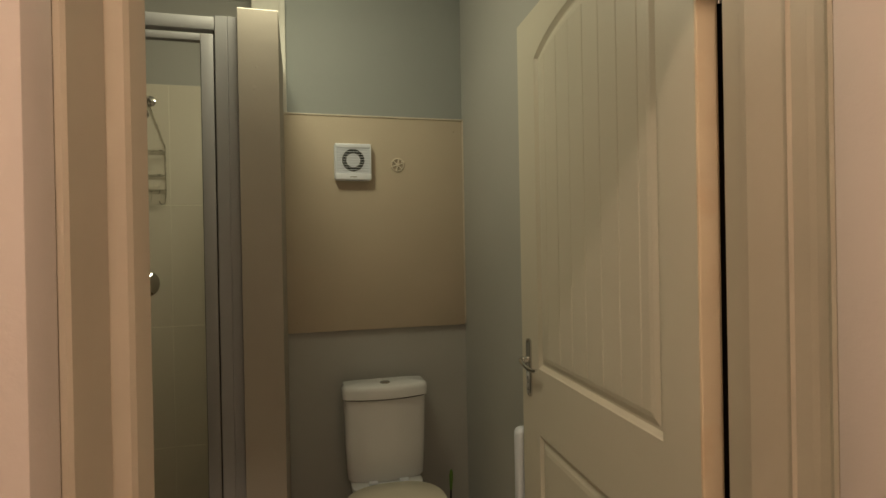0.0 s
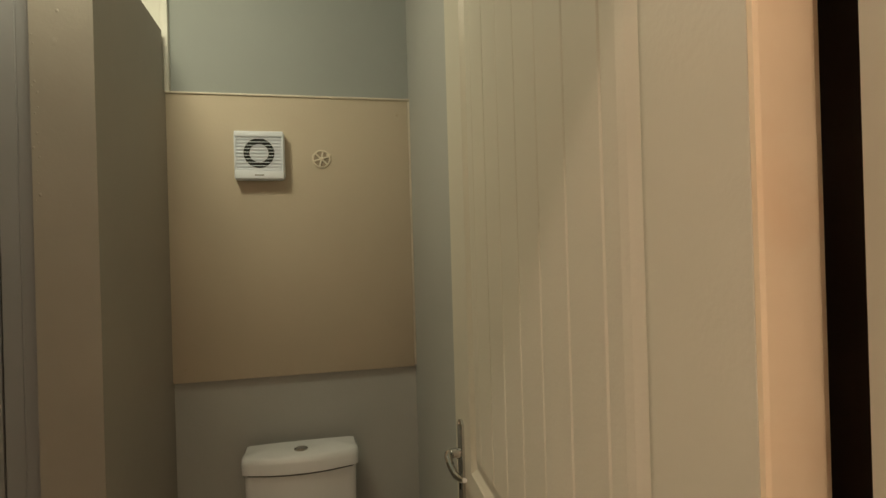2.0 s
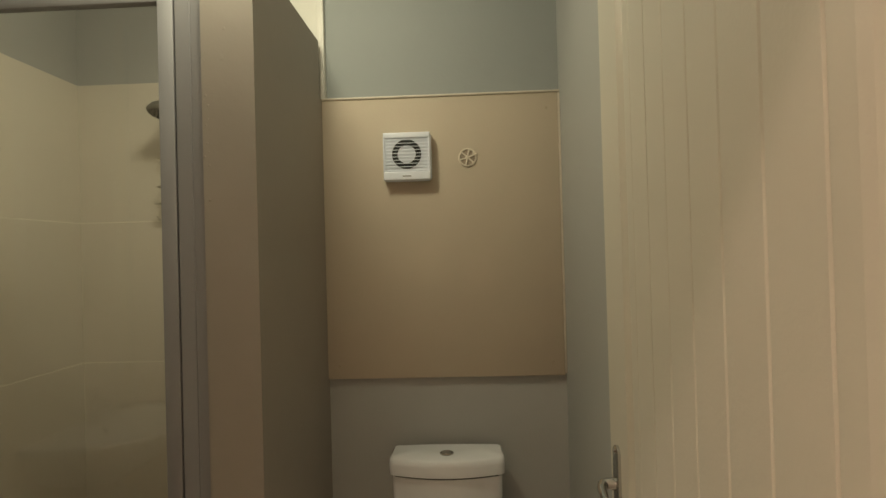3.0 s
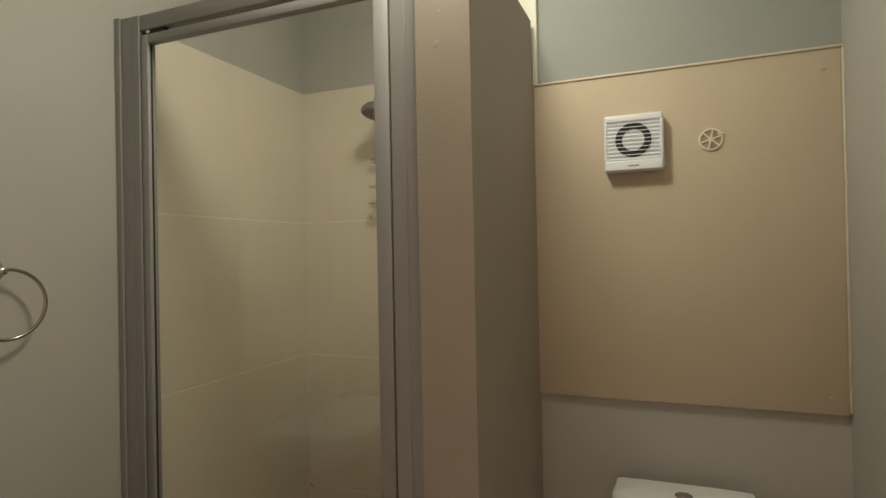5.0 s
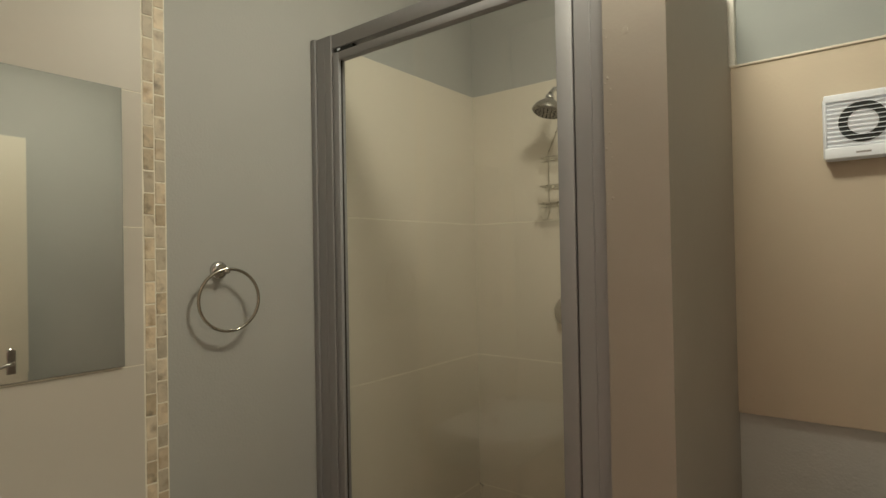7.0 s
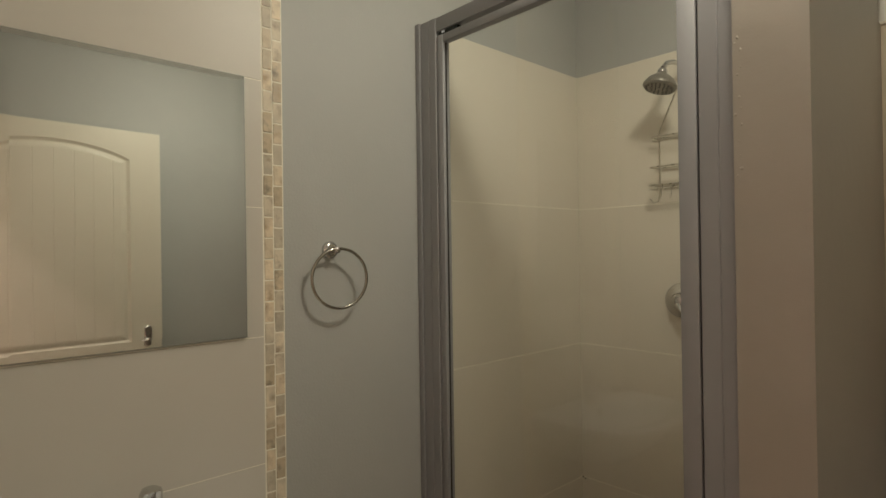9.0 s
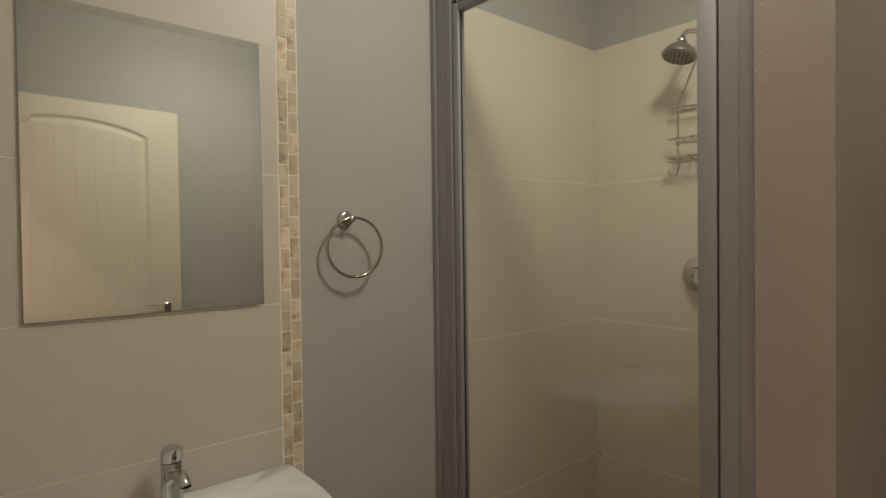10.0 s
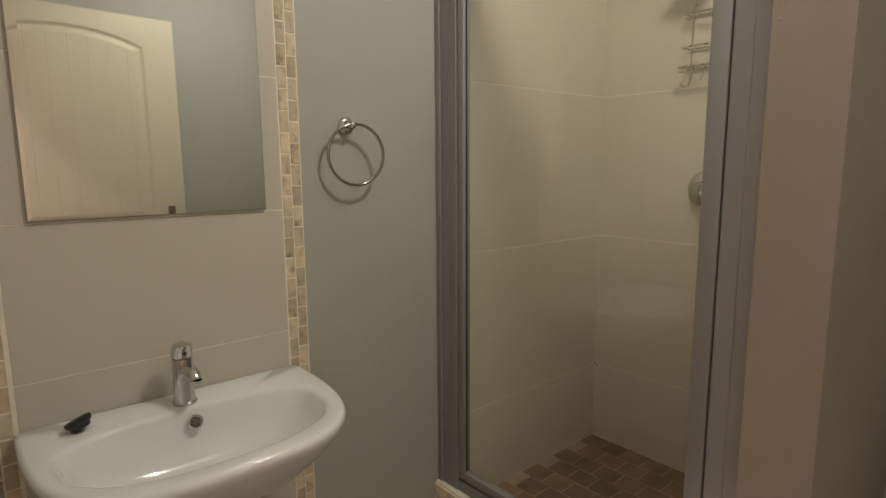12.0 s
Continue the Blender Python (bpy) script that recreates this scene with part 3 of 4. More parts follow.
part("shadow_gap", loft_bm([cistern_ring(0.374, 0.160, 0.625), cistern_ring(0.374, 0.160, 0.630)]), DARK, tank)
button = part("flush_button", lathe_bm([(0.024, 0.694), (0.024, 0.697), (0.020, 0.699), (0.018, 0.696), (0.016, 0.699), (0.006, 0.7)], (TCX, BACK_Y - 0.140, 0)), CHROME, tank, "round chrome flush button")
BCY = 1.88
part("bowl", loft_bm([super_ring(TCX, 1.99, 0.115, 0.20, 0.20, FZ, 0.7), super_ring(TCX, 1.99, 0.112, 0.19, 0.20, 0.02, 0.7), super_ring(TCX, 1.97, 0.125, 0.20, 0.20, 0.10, 0.75),
                      super_ring(TCX, 1.93, 0.165, 0.235, 0.22, 0.18, 0.8), super_ring(TCX, 1.91, 0.180, 0.25, 0.24, 0.208, 0.8), super_ring(TCX, 1.91, 0.182, 0.252, 0.24, 0.220, 0.8)]), CERAMIC, toilet)
part("shelf", loft_bm([super_ring(TCX, 2.18, 0.15, 0.10, 0.12, 0.15, 0.45), super_ring(TCX, 2.18, 0.165, 0.11, 0.125, 0.20, 0.45), super_ring(TCX, 2.18, 0.165, 0.11, 0.125, 0.238, 0.45), super_ring(TCX, 2.18, 0.155, 0.10, 0.12, 0.244, 0.45)]), CERAMIC, toilet)
part("seat", loft_bm([super_ring(TCX, BCY, 0.183, 0.225, 0.185, 0.222, 0.8), super_ring(TCX, BCY, 0.210, 0.232, 0.19, 0.227, 0.8), super_ring(TCX, BCY, 0.210, 0.232, 0.19, 0.235, 0.8), super_ring(TCX, BCY, 0.184, 0.228, 0.187, 0.239, 0.8)]), SEAT, toilet)
part("seat_lid", loft_bm([super_ring(TCX, BCY, 0.209, 0.228, 0.19, 0.243, 0.78), super_ring(TCX, BCY, 0.214, 0.234, 0.195, 0.248, 0.78), super_ring(TCX, BCY, 0.213, 0.233, 0.194, 0.260, 0.78), super_ring(TCX, BCY, 0.204, 0.222, 0.186, 0.266, 0.78), super_ring(TCX, BCY, 0.10, 0.12, 0.10, 0.269, 0.78)]), SEAT, toilet, "closed cream plastic lid")
for x in (-0.07, 0.07):
    part("seat_hinge", tube_bm([(TCX + x - 0.02, 2.10, 0.256), (TCX + x + 0.02, 2.10, 0.256)], 0.011, 12), PLASTIC, toilet)

brush = thing("toilet_brush", (0.475, 2.2, FZ), "toilet brush with a green tipped handle beside the toilet", "toilet brush")
part("holder", lathe_bm([(0.045, FZ), (0.05, FZ + 0.01), (0.042, FZ + 0.13), (0.038, FZ + 0.13)], (0.475, 2.2, 0)), PLASTIC, brush)
part("handle", tube_bm([(0.475, 2.2, FZ + 0.12), (0.478, 2.2, 0.15)], 0.005, 10), DARK, brush)
part("grip", tube_bm([(0.478, 2.2, 0.14), (0.480, 2.2, 0.21), (0.481, 2.2, 0.235)], 0.008, 10, radii=[0.007, 0.010, 0.006]), GREEN, brush, "green plastic grip")

disp = thing("paper_dispenser", (0.58, 1.475, 0.50), "white plastic paper dispenser on the grey wall behind the door", "paper dispenser")
part("body", box_bm((0.533, 1.450, 0.345), (0.60, 1.510, 0.660), 0.024, 5), PLASTIC, disp)
part("hanger", tube_bm([(0.597, 1.495, 0.660), (0.585, 1.495, 0.675), (0.580, 1.495, 0.725), (0.597, 1.495, 0.735)], 0.004, 8), CHROME, disp, "small chrome hanger")

# ---- board, extractor fan and vent ----
board = thing("access_board", (0.154, BACK_Y, 0.93), "cream painted board screwed to the wall above the toilet", "wall board")
BF = BACK_Y - 0.018
part("panel", box_bm((-0.2776, BF, 0.928), (0.5925, BACK_Y - 0.001, 1.962), 0.0035), CREAM_BOARD, board)
for x, z in ((-0.235, 0.975), (0.550, 0.975), (0.550, 1.905)):
    part("screw", lathe_bm([(0.006, BF + 0.001), (0.0055, BF - 0.002), (0.003, BF - 0.0026)], (x, 0, z), "y", 12), SCREW, board)
structure("sealant", box_bm((-0.290, BACK_Y - 0.024, 1.960), (EX, BACK_Y, 1.968), 0.003), SEALANT, "thin white bead above the board")

structure("sealant", box_bm((EX - 0.007, BF - 0.003, 0.935), (EX - 0.0002, BACK_Y - 0.0012, 1.9605), 0.002), SEALANT, "thin white bead beside the board")

fan = thing("extractor_fan", (0.042, BF, 1.74), "square white extractor fan with louvres on the cream board", "extractor fan")
FX0, FX1, FZ0, FZ1 = -0.049, 0.128, 1.648, 1.826
FY = BF - 0.046
part("housing", box_bm((FX0, FY + 0.012, FZ0), (FX1, BF - 0.0005, FZ1), 0.014, 5), PLASTIC, fan)
fcx, fcz = (FX0 + FX1) / 2, 1.744
part("recess", box_bm((FX0 + 0.010, FY + 0.006, FZ0 + 0.030), (FX1 - 0.010, FY + 0.0125, FZ1 - 0.022)), PLASTIC, fan, smooth=False)
bm = bmesh.new()
seg = 48
inner, outer = [], []
for k in range(seg):
    a = 2 * math.pi * k / seg
    inner.append([bm.verts.new((fcx + 0.033 * math.cos(a), y, fcz + 0.033 * math.sin(a))) for y in (FY + 0.0058, FY + 0.0030)])
    outer.append([bm.verts.new((fcx + 0.053 * math.cos(a), y, fcz + 0.053 * math.sin(a))) for y in (FY + 0.0058, FY + 0.0030)])
for k in range(seg):
    j = (k + 1) % seg
    for q in ((inner[k][1], inner[j][1], outer[j][1], outer[k][1]), (inner[k][0], outer[k][0], outer[j][0], inner[j][0]),
              (inner[k][0], inner[j][0], inner[j][1], inner[k][1]), (outer[k][0], outer[k][1], outer[j][1], outer[j][0])):
        bm.faces.new(q)
bmesh.ops.recalc_face_normals(bm, faces=bm.faces)
part("intake", bm, DARK, fan, "dark round air intake")
for k in range(11):
    z = FZ0 + 0.037 + k * 0.0122
    bm = box_bm((FX0 + 0.009, FY - 0.0002, z), (FX1 - 0.009, FY + 0.0020, z + 0.0022), 0.0005, 1)
    for v in bm.verts:
        if v.co.z > z + 0.0014:
            v.co.y += 0.001
    part("louvre", bm, PLASTIC, fan)
for q in ((FX0 + 0.004, FZ1 - 0.024, FX1 - 0.004, FZ1 - 0.003), (FX0 + 0.004, FZ0 + 0.003, FX1 - 0.004, FZ0 + 0.033), (FX0 + 0.003, FZ0 + 0.031, FX0 + 0.010, FZ1 - 0.022), (FX1 - 0.010, FZ0 + 0.031, FX1 - 0.003, FZ1 - 0.022)):
    part("bezel", box_bm((q[0], FY, q[1]), (q[2], FY + 0.016, q[3]), 0.0032, 3), PLASTIC, fan)
part("maker_mark", box_bm((fcx - 0.016, FY - 0.0006, FZ0 + 0.014), (fcx + 0.016, FY + 0.001, FZ0 + 0.0185)), ALU, fan, "small grey printed mark")

vx, vz = 0.259, 1.731
vent = thing("air_vent", (vx, BF, vz), "small round cream vent with spokes on the cream board", "air vent")
bm = lathe_bm([(0.034, BF), (0.034, BF - 0.004), (0.032, BF - 0.006), (0.029, BF - 0.006), (0.028, BF - 0.002)], (vx, 0, vz), "y", 40)
part("rim", bm, VENT_CREAM, vent)
for k in range(6):
    a = 2 * math.pi * k / 6 + 0.3
    part("spoke", tube_bm([(vx + 0.006 * math.cos(a), BF - 0.004, vz + 0.006 * math.sin(a)), (vx + 0.029 * math.cos(a), BF - 0.004, vz + 0.029 * math.sin(a))], 0.0032, 8), VENT_CREAM, vent)
part("tab", box_bm((vx + 0.018, BF - 0.0075, vz + 0.012), (vx + 0.034, BF - 0.003, vz + 0.018), 0.001), VENT_CREAM, vent)
part("backing", lathe_bm([(0.0275, BF - 0.0005), (0.0275, BF - 0.0028)], (vx, 0, vz), "y", 32), VENT_BACK, vent)
part("hub", lathe_bm([(0.008, BF - 0.001), (0.008, BF - 0.006), (0.003, BF - 0.008)], (vx, 0, vz), "y", 16), VENT_CREAM, vent)

# ---- towel ring ----
ring = thing("towel_ring", (WX, 1.30, 1.385), "chrome towel ring that hangs on the grey wall", "towel ring")
part("wall_plate", lathe_bm([(0.026, WX), (0.026, WX + 0.006), (0.021, WX + 0.012), (0.014, WX + 0.014)], (0, 1.300, 1.382), "x", 32), CHROME, ring)
part("post", lathe_bm([(0.008, WX + 0.01), (0.007, WX + 0.034), (0.009, WX + 0.038), (0.009, WX + 0.048), (0.005, WX + 0.051)], (0, 1.300, 1.382), "x", 20), CHROME, ring)
RCY, RCZ, RR = 1.307, 1.299, 0.087
part("ring", tube_bm([(WX + 0.046 + 0.10 * RR * math.sin(2 * math.pi * k / 64), RCY + RR * math.sin(2 * math.pi * k / 64), RCZ + RR * math.cos(2 * math.pi * k / 64)) for k in range(64)], 0.0046, 12, closed=True), RING_METAL, ring)

# ---- basin ----
BZ, BY = 0.705, 0.785
basin = thing("basin", (WX, BY, BZ - 0.2), "white wall-hung ceramic basin with a chrome mixer tap", "basin")


def basin_outline(inset, z, scale=1.0, back=0.0, n=96):
    """The D-shaped outline, sampled at even angles about the bowl's middle."""
    cx, cy = -1.215, BY
    dense = []
    for k in range(241):
        t = -math.pi / 2 + math.pi * k / 240
        dense.append((WX + 0.012 + back + (0.452 * scale - inset - back) * abs(math.cos(t)) ** 0.60, cy + (0.327 * scale - inset) * math.copysign(abs(math.sin(t)) ** 0.60, math.sin(t))))
    dense = [(WX + 0.0125 + back, cy + (0.327 * scale - inset) * (1 - 2 * k / 40)) for k in range(1, 40)][::1] + dense
    ang = np.array([math.atan2(q[1] - cy, q[0] - cx) for q in dense])
    rad = np.array([math.hypot(q[1] - cy, q[0] - cx) for q in dense])
    order = np.argsort(ang)
    ang, rad = ang[order], rad[order]
    out = []
    for k in range(n):
        a = -math.pi + 2 * math.pi * (k + 0.5) / n
        r = float(np.interp(a, ang, rad, period=2 * math.pi))
        out.append((cx + r * math.cos(a), cy + r * math.sin(a), z))
    return out


def bowl_outline(f, z, n=96, dx=0.0):
    cx, cy = -1.215, BY
    out = []
    for k in range(n):
        a = -math.pi + 2 * math.pi * (k + 0.5) / n
        c, s = math.cos(a), math.sin(a)
        ax = 0.196 if c > 0 else 0.100
        r = 1 / ((abs(c) / ax) ** 2.6 + (abs(s) / 0.280) ** 2.6) ** (1 / 2.6)
        out.append((cx + dx + r * f * c, cy + r * f * s, z))
    return out


def drop(ring_pts, cx, f, z):
    return [(WX + 0.012 + (p[0] - WX - 0.012) * f[0], BY + (p[1] - BY) * f[1], z) for p in ring_pts]


outer = basin_outline(0.0, BZ)
rings = [drop(outer, 0, (0.45, 0.35), BZ - 0.215), drop(outer, 0, (0.62, 0.60), BZ - 0.19), drop(outer, 0, (0.80, 0.82), BZ - 0.125), drop(outer, 0, (0.93, 0.95), BZ - 0.065), drop(outer, 0, (0.985, 0.988), BZ - 0.03),
         drop(outer, 0, (1.0, 1.0), BZ - 0.014), drop(outer, 0, (0.998, 0.998), BZ - 0.006), basin_outline(0.005, BZ), basin_outline(0.012, BZ + 0.002),
         bowl_outline(1.03, BZ + 0.001), bowl_outline(0.985, BZ - 0.003), bowl_outline(0.955, BZ - 0.012), bowl_outline(0.90, BZ - 0.045), bowl_outline(0.80, BZ - 0.085),
         bowl_outline(0.62, BZ - 0.118), bowl_outline(0.35, BZ - 0.134), bowl_outline(0.09, BZ - 0.140)]
bowl = part("bowl", loft_bm(rings), CERAMIC, basin, "glossy white ceramic bowl", angle=60)
part("waste", lathe_bm([(0.026, BZ - 0.139), (0.024, BZ - 0.136), (0.014, BZ - 0.138)], (-1.215, BY, 0)), CHROME, basin, "chrome waste")
# overflow grille on the bowl's back slope
bm = lathe_bm([(0.0175, 0.0), (0.0175, 0.003), (0.015, 0.0045), (0.0145, 0.003)], seg=32)
tilt = Euler((0, radians(68), 0)).to_matrix()
O_C = Vector((-1.296, 0.791, BZ - 0.031))
bmesh.ops.rotate(bm, verts=bm.verts, matrix=tilt)
bmesh.ops.translate(bm, verts=bm.verts, vec=O_C)
grille = part("overflow", bm, CHROME, basin, "round overflow grille with dark holes")
bm = bmesh.new()
for rr, count in ((0.0, 1), (0.0060, 6), (0.0105, 11)):
    for k in range(count):
        a = 2 * math.pi * k / count
        lathe_bm([(0.0026, 0.003), (0.0026, 0.0048)], (rr * math.cos(a), rr * math.sin(a), 0), seg=8, bm=bm)
bmesh.ops.rotate(bm, verts=bm.verts, matrix=tilt)
bmesh.ops.translate(bm, verts=bm.verts, vec=O_C)
part("holes", bm, DARK, grille)

tap = thing("basin_tap", (-1.350, 0.786, BZ), "short chrome single-lever mixer tap on the white basin", "tap")
TX, TY = -1.350, 0.786
part("body", lathe_bm([(0.0275, BZ), (0.0275, BZ + 0.006), (0.0245, BZ + 0.009), (0.0235, BZ + 0.05), (0.0225, BZ + 0.08), (0.0230, BZ + 0.110), (0.022, BZ + 0.114)], (TX, TY, 0)), CHROME, tap)
part("spout", tube_bm([(TX + 0.004, TY, BZ + 0.070), (TX + 0.026, TY + 0.003, BZ + 0.088), (TX + 0.046, TY + 0.006, BZ + 0.093), (TX + 0.063, TY + 0.008, BZ + 0.088), (TX + 0.071, TY + 0.009, BZ + 0.075)], 0.013, 16, radii=[0.020, 0.017, 0.0145, 0.0135, 0.0125]), CHROME, tap)
part("aerator", lathe_bm([(0.0105, BZ + 0.067), (0.0130, BZ + 0.069), (0.0130, BZ + 0.077)], (TX + 0.072, TY + 0.009, 0)), CHROME, tap)
lever = part("lever", loft_bm([super_ring(TX, TY, 0.0215, 0.0215, 0.0215, BZ + 0.116, 1.0, 24), super_ring(TX, TY, 0.024, 0.024, 0.024, BZ + 0.121, 1.0, 24), super_ring(TX + 0.003, TY, 0.025, 0.024, 0.024, BZ + 0.137, 1.0, 24), super_ring(TX + 0.010, TY, 0.028, 0.020, 0.020, BZ + 0.147, 0.9, 24), super_ring(TX + 0.016, TY, 0.024, 0.014, 0.014, BZ + 0.151, 0.9, 24)]), CHROME, tap)
part("temperature_dot", lathe_bm([(0.005, TX + 0.0235), (0.005, TX + 0.0265)], (0, TY, BZ + 0.130), "x", 16), RUBBER, lever, "small dark cap")

plug = thing("basin_plug", (-1.372, 0.567, BZ + 0.002), "black rubber basin plug that lies tilted on the basin rim", "basin plug")
bm = lathe_bm([(0.018, -0.011), (0.021, -0.003), (0.026, 0.001), (0.0265, 0.009), (0.024, 0.011)], seg=32)
bmesh.ops.rotate(bm, verts=bm.verts, matrix=Vector((-0.27, -0.32, 0.90)).to_track_quat("Z", "Y").to_matrix())
low = min(v.co.z for v in bm.verts)
bmesh.ops.translate(bm, verts=bm.verts, vec=(-1.343, 0.570, BZ + 0.0015 - low))
part("stopper", bm, RUBBER, plug)

# ---- mirror ----
mirror = thing("wall_mirror", (WX + 0.012, 0.781, 1.15), "clean rectangular mirror on warm white tiles above the basin", "mirror")
MY0, MY1, MZ0, MZ1, MB = 0.526, 1.040, 1.155, 1.844, 0.020
MX, LEAN, TIP = WX + 0.017, 0.002, 0.006      # the glass stands a little proud at its foot


def glass_x(y, z, back):
    return MX - back + LEAN * (y - MY0) - TIP * (z - MZ0)


MY = (MY0, MY1, MY1, MY0)
MZ = (MZ0, MZ0, MZ1, MZ1)
part("backing", loft_bm([[(WX + 0.0085, a, b) for a, b in zip(MY, MZ)], [(glass_x(a, b, 0.0009), a, b) for a, b in zip(MY, MZ)]]), MIRROR_EDGE, mirror, smooth=False)
BEVEL = 0.0004
in1 = [(a + (0.001 if a == MY0 else -0.001), b + (0.001 if b == MZ0 else -0.001)) for a, b in zip(MY, MZ)]
in2 = [(a + (MB if a == MY0 else -MB), b + (MB if b == MZ0 else -MB)) for a, b in zip(MY, MZ)]
part("mirror_glass", loft_bm([[(glass_x(a, b, BEVEL), a, b) for a, b in in1], [(glass_x(a, b, 0.0), a, b) for a, b in in2]]), MIRROR, mirror, "silvered glass with a bevelled edge", smooth=False)

# ---- tiles: basin panel and mosaic ----
T_FACE = WX + 0.008
Y_L, Y_R = 0.469, 1.090


def tile_bm(lo, hi, bevel=0.0012):
    return box_bm(lo, hi, bevel, 1)


bed = structure("basin_tile_bed", box_bm((WX, 0.402, FZ), (WX + 0.0071, 1.151, CZ - 0.001)), GROUT, "cream grout bed behind the tiles")
joints = [FZ, 0.118, 0.463, 0.808, 1.150, 1.499, 1.843, 2.188, 2.533, CZ - 0.002]
for z0, z1 in zip(joints, joints[1:]):
    part("tile", tile_bm((WX + 0.001, Y_L + 0.001, z0 + 0.0007), (T_FACE, Y_R, z1 - 0.0009)), TILE_BASIN, bed)


def mosaic(y0, columns, name):
    """Running-bond columns of small tumbled stones, all on a few shared meshes."""
    shared = []
    for k in range(6):
        r = random.Random(40 + k)
        bm = box_bm((-0.005, -0.0125, -0.0268), (0.005, 0.0125, 0.0268), 0.0014, 2)
        for v in bm.verts:
            v.co += Vector((r.uniform(-0.0006, 0.0006), r.uniform(-0.0007, 0.0007), r.uniform(-0.0007, 0.0007)))
        me = bpy.data.meshes.new("mosaic_tile")
        for f in bm.faces:
            f.smooth = False
        bm.to_mesh(me)
        bm.free()
        shared.append(me)
    r = random.Random(name)
    for c in range(columns):
        z = FZ + 0.03 - (0.0288 if c % 2 else 0)
        while z < CZ - 0.03:
            if z > FZ:
                me = shared[r.randrange(6)]
                ob = new("mosaic_tile", me)
                if not me.materials:
                    me.materials.append((STONE_GREY, STONE, STONE, STONE_VEIN, STONE, STONE_GREY)[shared.index(me)])
                ob.parent = bed
                ob.location = Vector((WX + 0.0034 + r.uniform(-0.0003, 0.0008), y0 + 0.0288 * (c + 0.5), z)) - bed.location
                ob.rotation_euler = (r.uniform(-0.015, 0.015), 0, 0)
            z += 0.0575


# ---- tiles: shower ----
W_FACE = WX + 0.010
shower_wall_bed = structure("shower_tile_bed", box_bm((WX, SY1 + 0.002, FZ), (WX + 0.0091, SHOWER_Y, 2.152)), GROUT, "cream grout bed of the shower side wall")
back_bed = structure("shower_tile_bed", box_bm((WX + 0.0091, SHOWER_Y - 0.0091, FZ), (NIB_X0, SHOWER_Y, 2.152)), GROUT, "cream grout bed of the shower back wall")
nib_bed = structure("shower_tile_bed", box_bm((NIB_X0 - 0.0091, SY1 + 0.002, FZ), (NIB_X0, SHOWER_Y - 0.0091, 2.152)), GROUT, "cream grout bed on the partition")
zs = [0.0, 0.352, 0.953, 1.555, 2.154]
for n, (z0, z1) in enumerate(zip(zs, zs[1:])):
    cut = 2.355 if n == 0 else 2.0
    gap = 0.0012 if n == 0 else 0.0003
    for y0, y1 in ((SY1 + 0.003, SHOWER_Y - 0.007),) if n else ((SY1 + 0.003, cut), (cut, SHOWER_Y - 0.007)):
        part("tile", tile_bm((WX + 0.002, y0 + gap, z0 + 0.0017), (W_FACE, y1 - gap, z1 - 0.0017), 0.002), TILE, shower_wall_bed)
        part("tile", tile_bm((NIB_X0 - 0.010, y0 + gap, z0 + 0.0017), (NIB_X0 - 0.002, y1 - gap, z1 - 0.0017), 0.002), TILE, nib_bed)
    for x0, x1 in ((W_FACE + 0.0, -0.83), (-0.83, NIB_X0 - 0.010)):
        part("tile", tile_bm((x0 + 0.0003, SHOWER_Y - 0.010, z0 + 0.0017), (x1 - 0.0003, SHOWER_Y - 0.002, z1 - 0.0017), 0.002), TILE, back_bed)


def dab(x, y, z, r, axis, parent, mat, name="paint_blob", flat=0.35, seed=0):
    """A small uneven lump on a face whose normal lies along the axis (+x or -y)."""
    q = random.Random(seed)
    bm = bmesh.new()
    bmesh.ops.create_icosphere(bm, subdivisions=2, radius=r)
    for v in bm.verts:
        v.co *= 1 + q.uniform(-0.22, 0.22)
        v.co.z *= 1.3
        if axis == "x":
            v.co.x *= flat
        else:
            v.co.y *= flat
        v.co += Vector((x, y, z))
    return part(name, bm, mat, parent, angle=80)


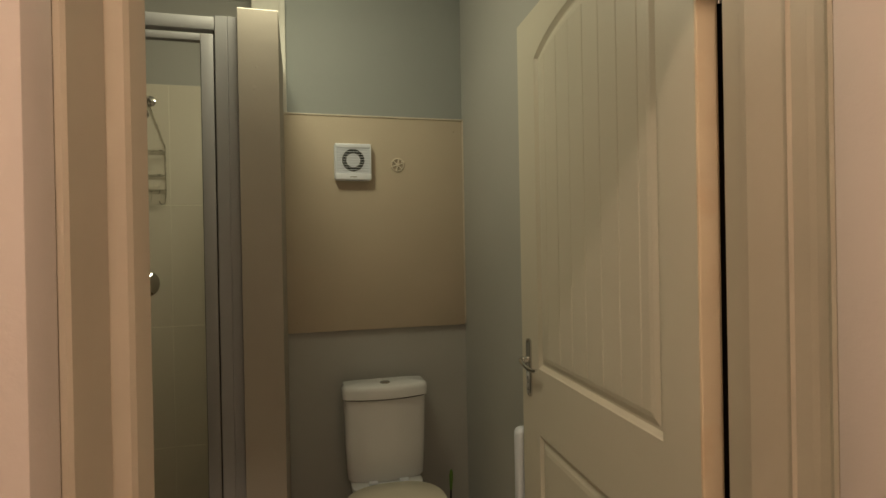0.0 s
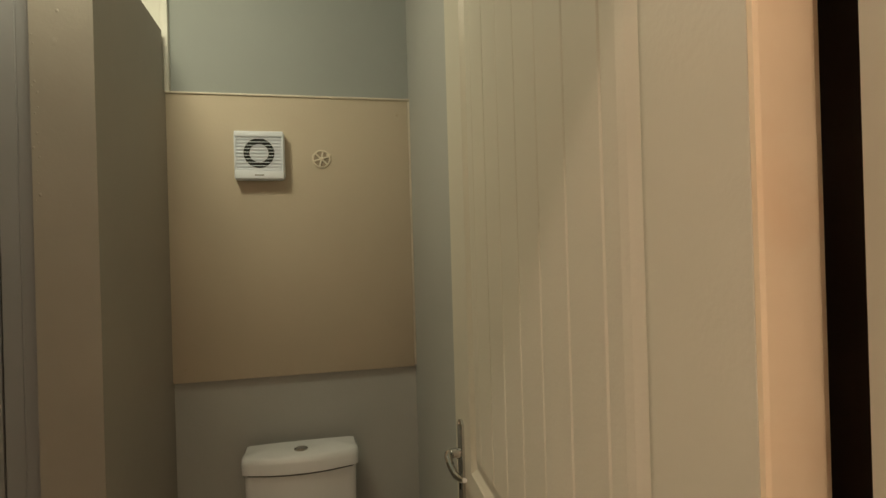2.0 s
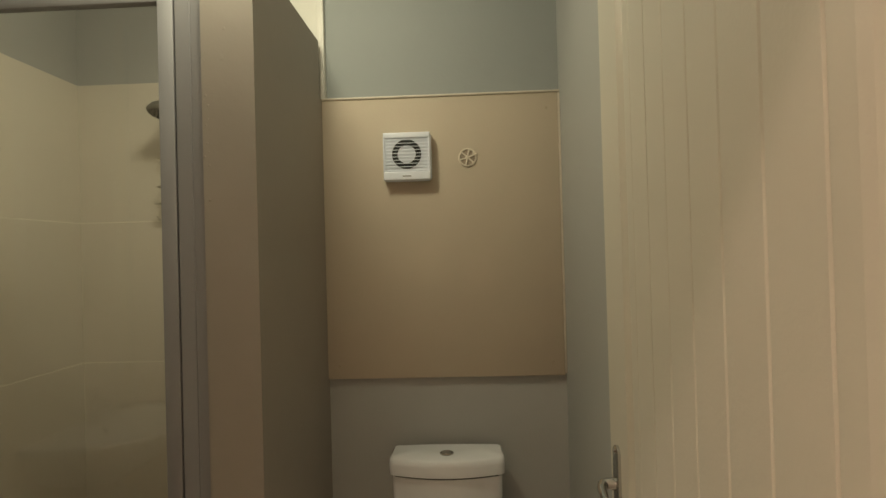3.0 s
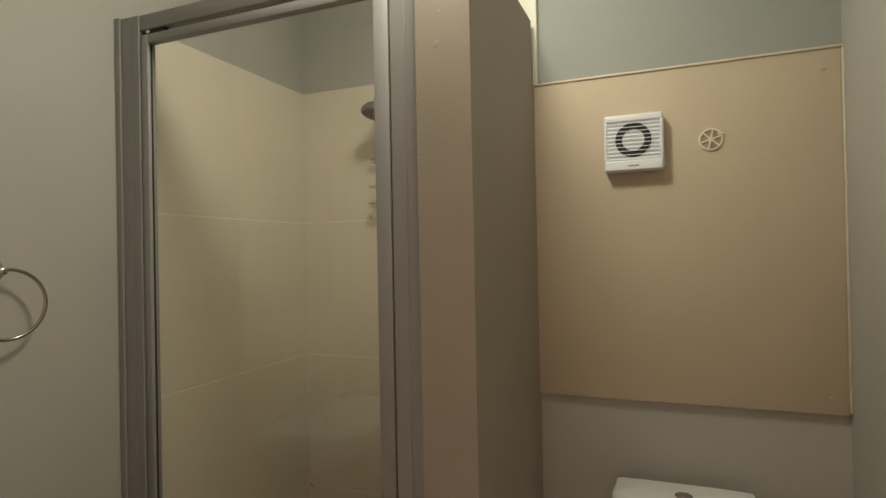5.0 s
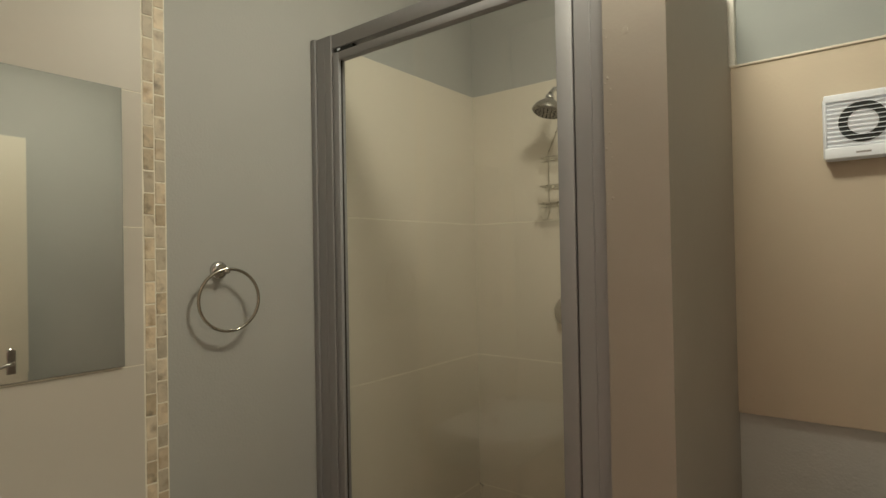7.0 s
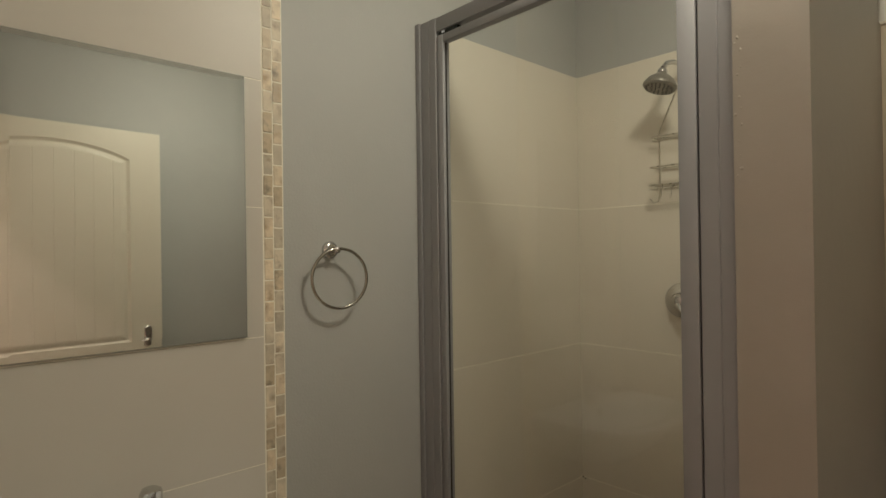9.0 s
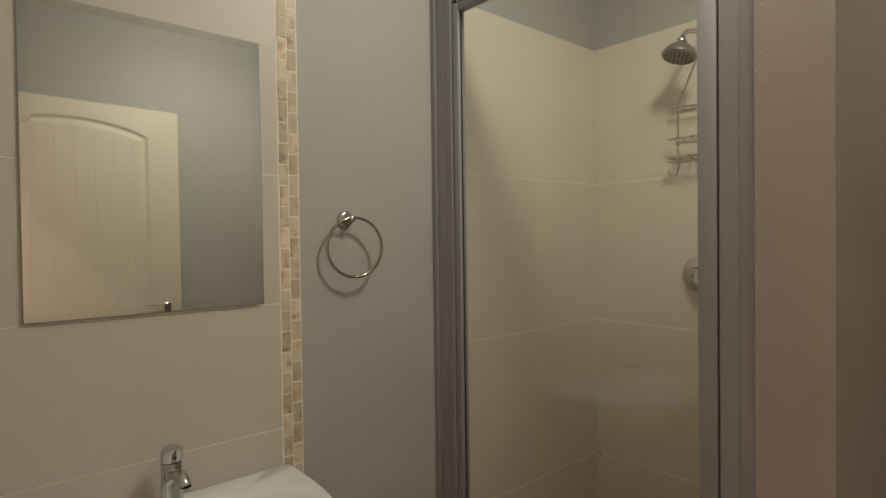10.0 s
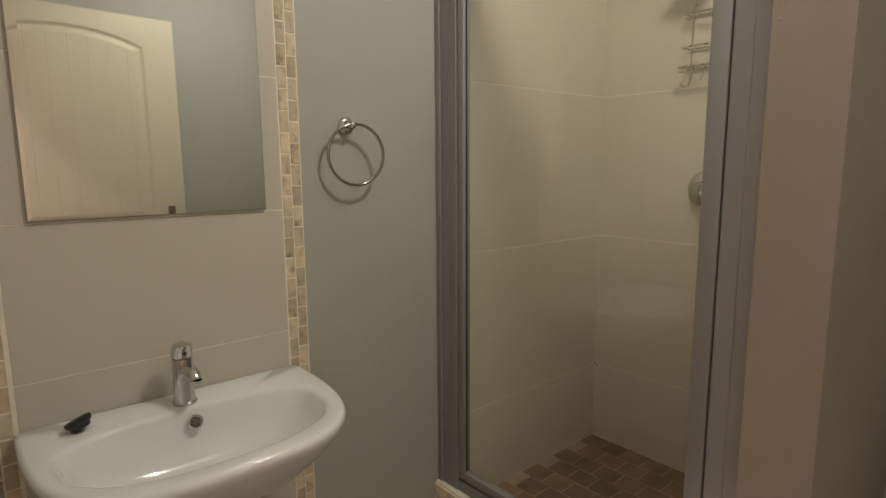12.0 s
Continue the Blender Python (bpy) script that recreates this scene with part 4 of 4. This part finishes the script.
for k, (y, z) in enumerate(((2.00, 1.367), (2.062, 1.238), (2.30, 1.02), (2.44, 1.50))):
    dab(W_FACE, y, z, 0.0045 if k < 2 else 0.0025, "x", shower_wall_bed, GROUT, "grout_dab", 0.25, k)
for k, x in enumerate((-1.416, -1.404)):
    dab(x, SHOWER_Y - 0.011, 0.352 - 0.006 * k, 0.0035, "y", back_bed, DARK, "dark_gap", 0.2, 9 + k)
nib = next(o for o in scene.objects if o.name == "partition")
dab(-0.360, NIB_Y0, 1.893, 0.008, "y", nib, TAUPE, flat=0.05, seed=21)
dab(-0.352, NIB_Y0, 1.966, 0.004, "y", nib, TAUPE, flat=0.08, seed=23)
q = random.Random(8)
for k in range(15):
    dab(-0.404 + q.uniform(-0.005, 0.008), NIB_Y0, 1.50 + 0.42 * q.random() ** 0.8, q.uniform(0.0014, 0.003), "y", nib, TAUPE, flat=0.25, seed=30 + k)
dab(-0.397, NIB_Y0, 1.532, 0.003, "y", nib, TAUPE, seed=70)

tray = structure("shower_floor", box_bm((WX, 1.73, FZ), (NIB_X0, SHOWER_Y, -0.0025)), GROUT_DARK, "brown slate tiled shower floor")
drain = thing("floor_drain", (-0.9, 2.1, 0.0), "round chrome drain in the brown shower floor", "drain")
part("grate", lathe_bm([(0.045, -0.001), (0.045, 0.002), (0.04, 0.003), (0.038, 0.002)], (-0.9, 2.1, 0)), CHROME, drain)

mosaic(1.092, 2, "right_strip")
mosaic(0.4055, 2, "left_strip")
me = bpy.data.meshes.new("floor_tile")
bm = box_bm((-0.0475, -0.0475, -0.008), (0.0475, 0.0475, 0.0), 0.002, 1)
bm.to_mesh(me)
bm.free()
me.materials.append(SLATE)
rnd = random.Random(5)
row = 0
y = SHOWER_Y - 0.01 - 0.052
while y > 1.79:
    x = W_FACE + 0.05 - (0.05 if row % 2 else 0)
    while x < NIB_X0 - 0.03:
        if x - 0.0475 > W_FACE - 0.03:
            ob = new("floor_tile", me)
            ob.parent = tray
            ob.location = Vector((x, y, rnd.uniform(-0.001, 0.001))) - tray.location
            ob.rotation_euler = (rnd.uniform(-0.006, 0.006), rnd.uniform(-0.006, 0.006), rnd.uniform(-0.01, 0.01))
        x += 0.1
    y -= 0.1
    row += 1
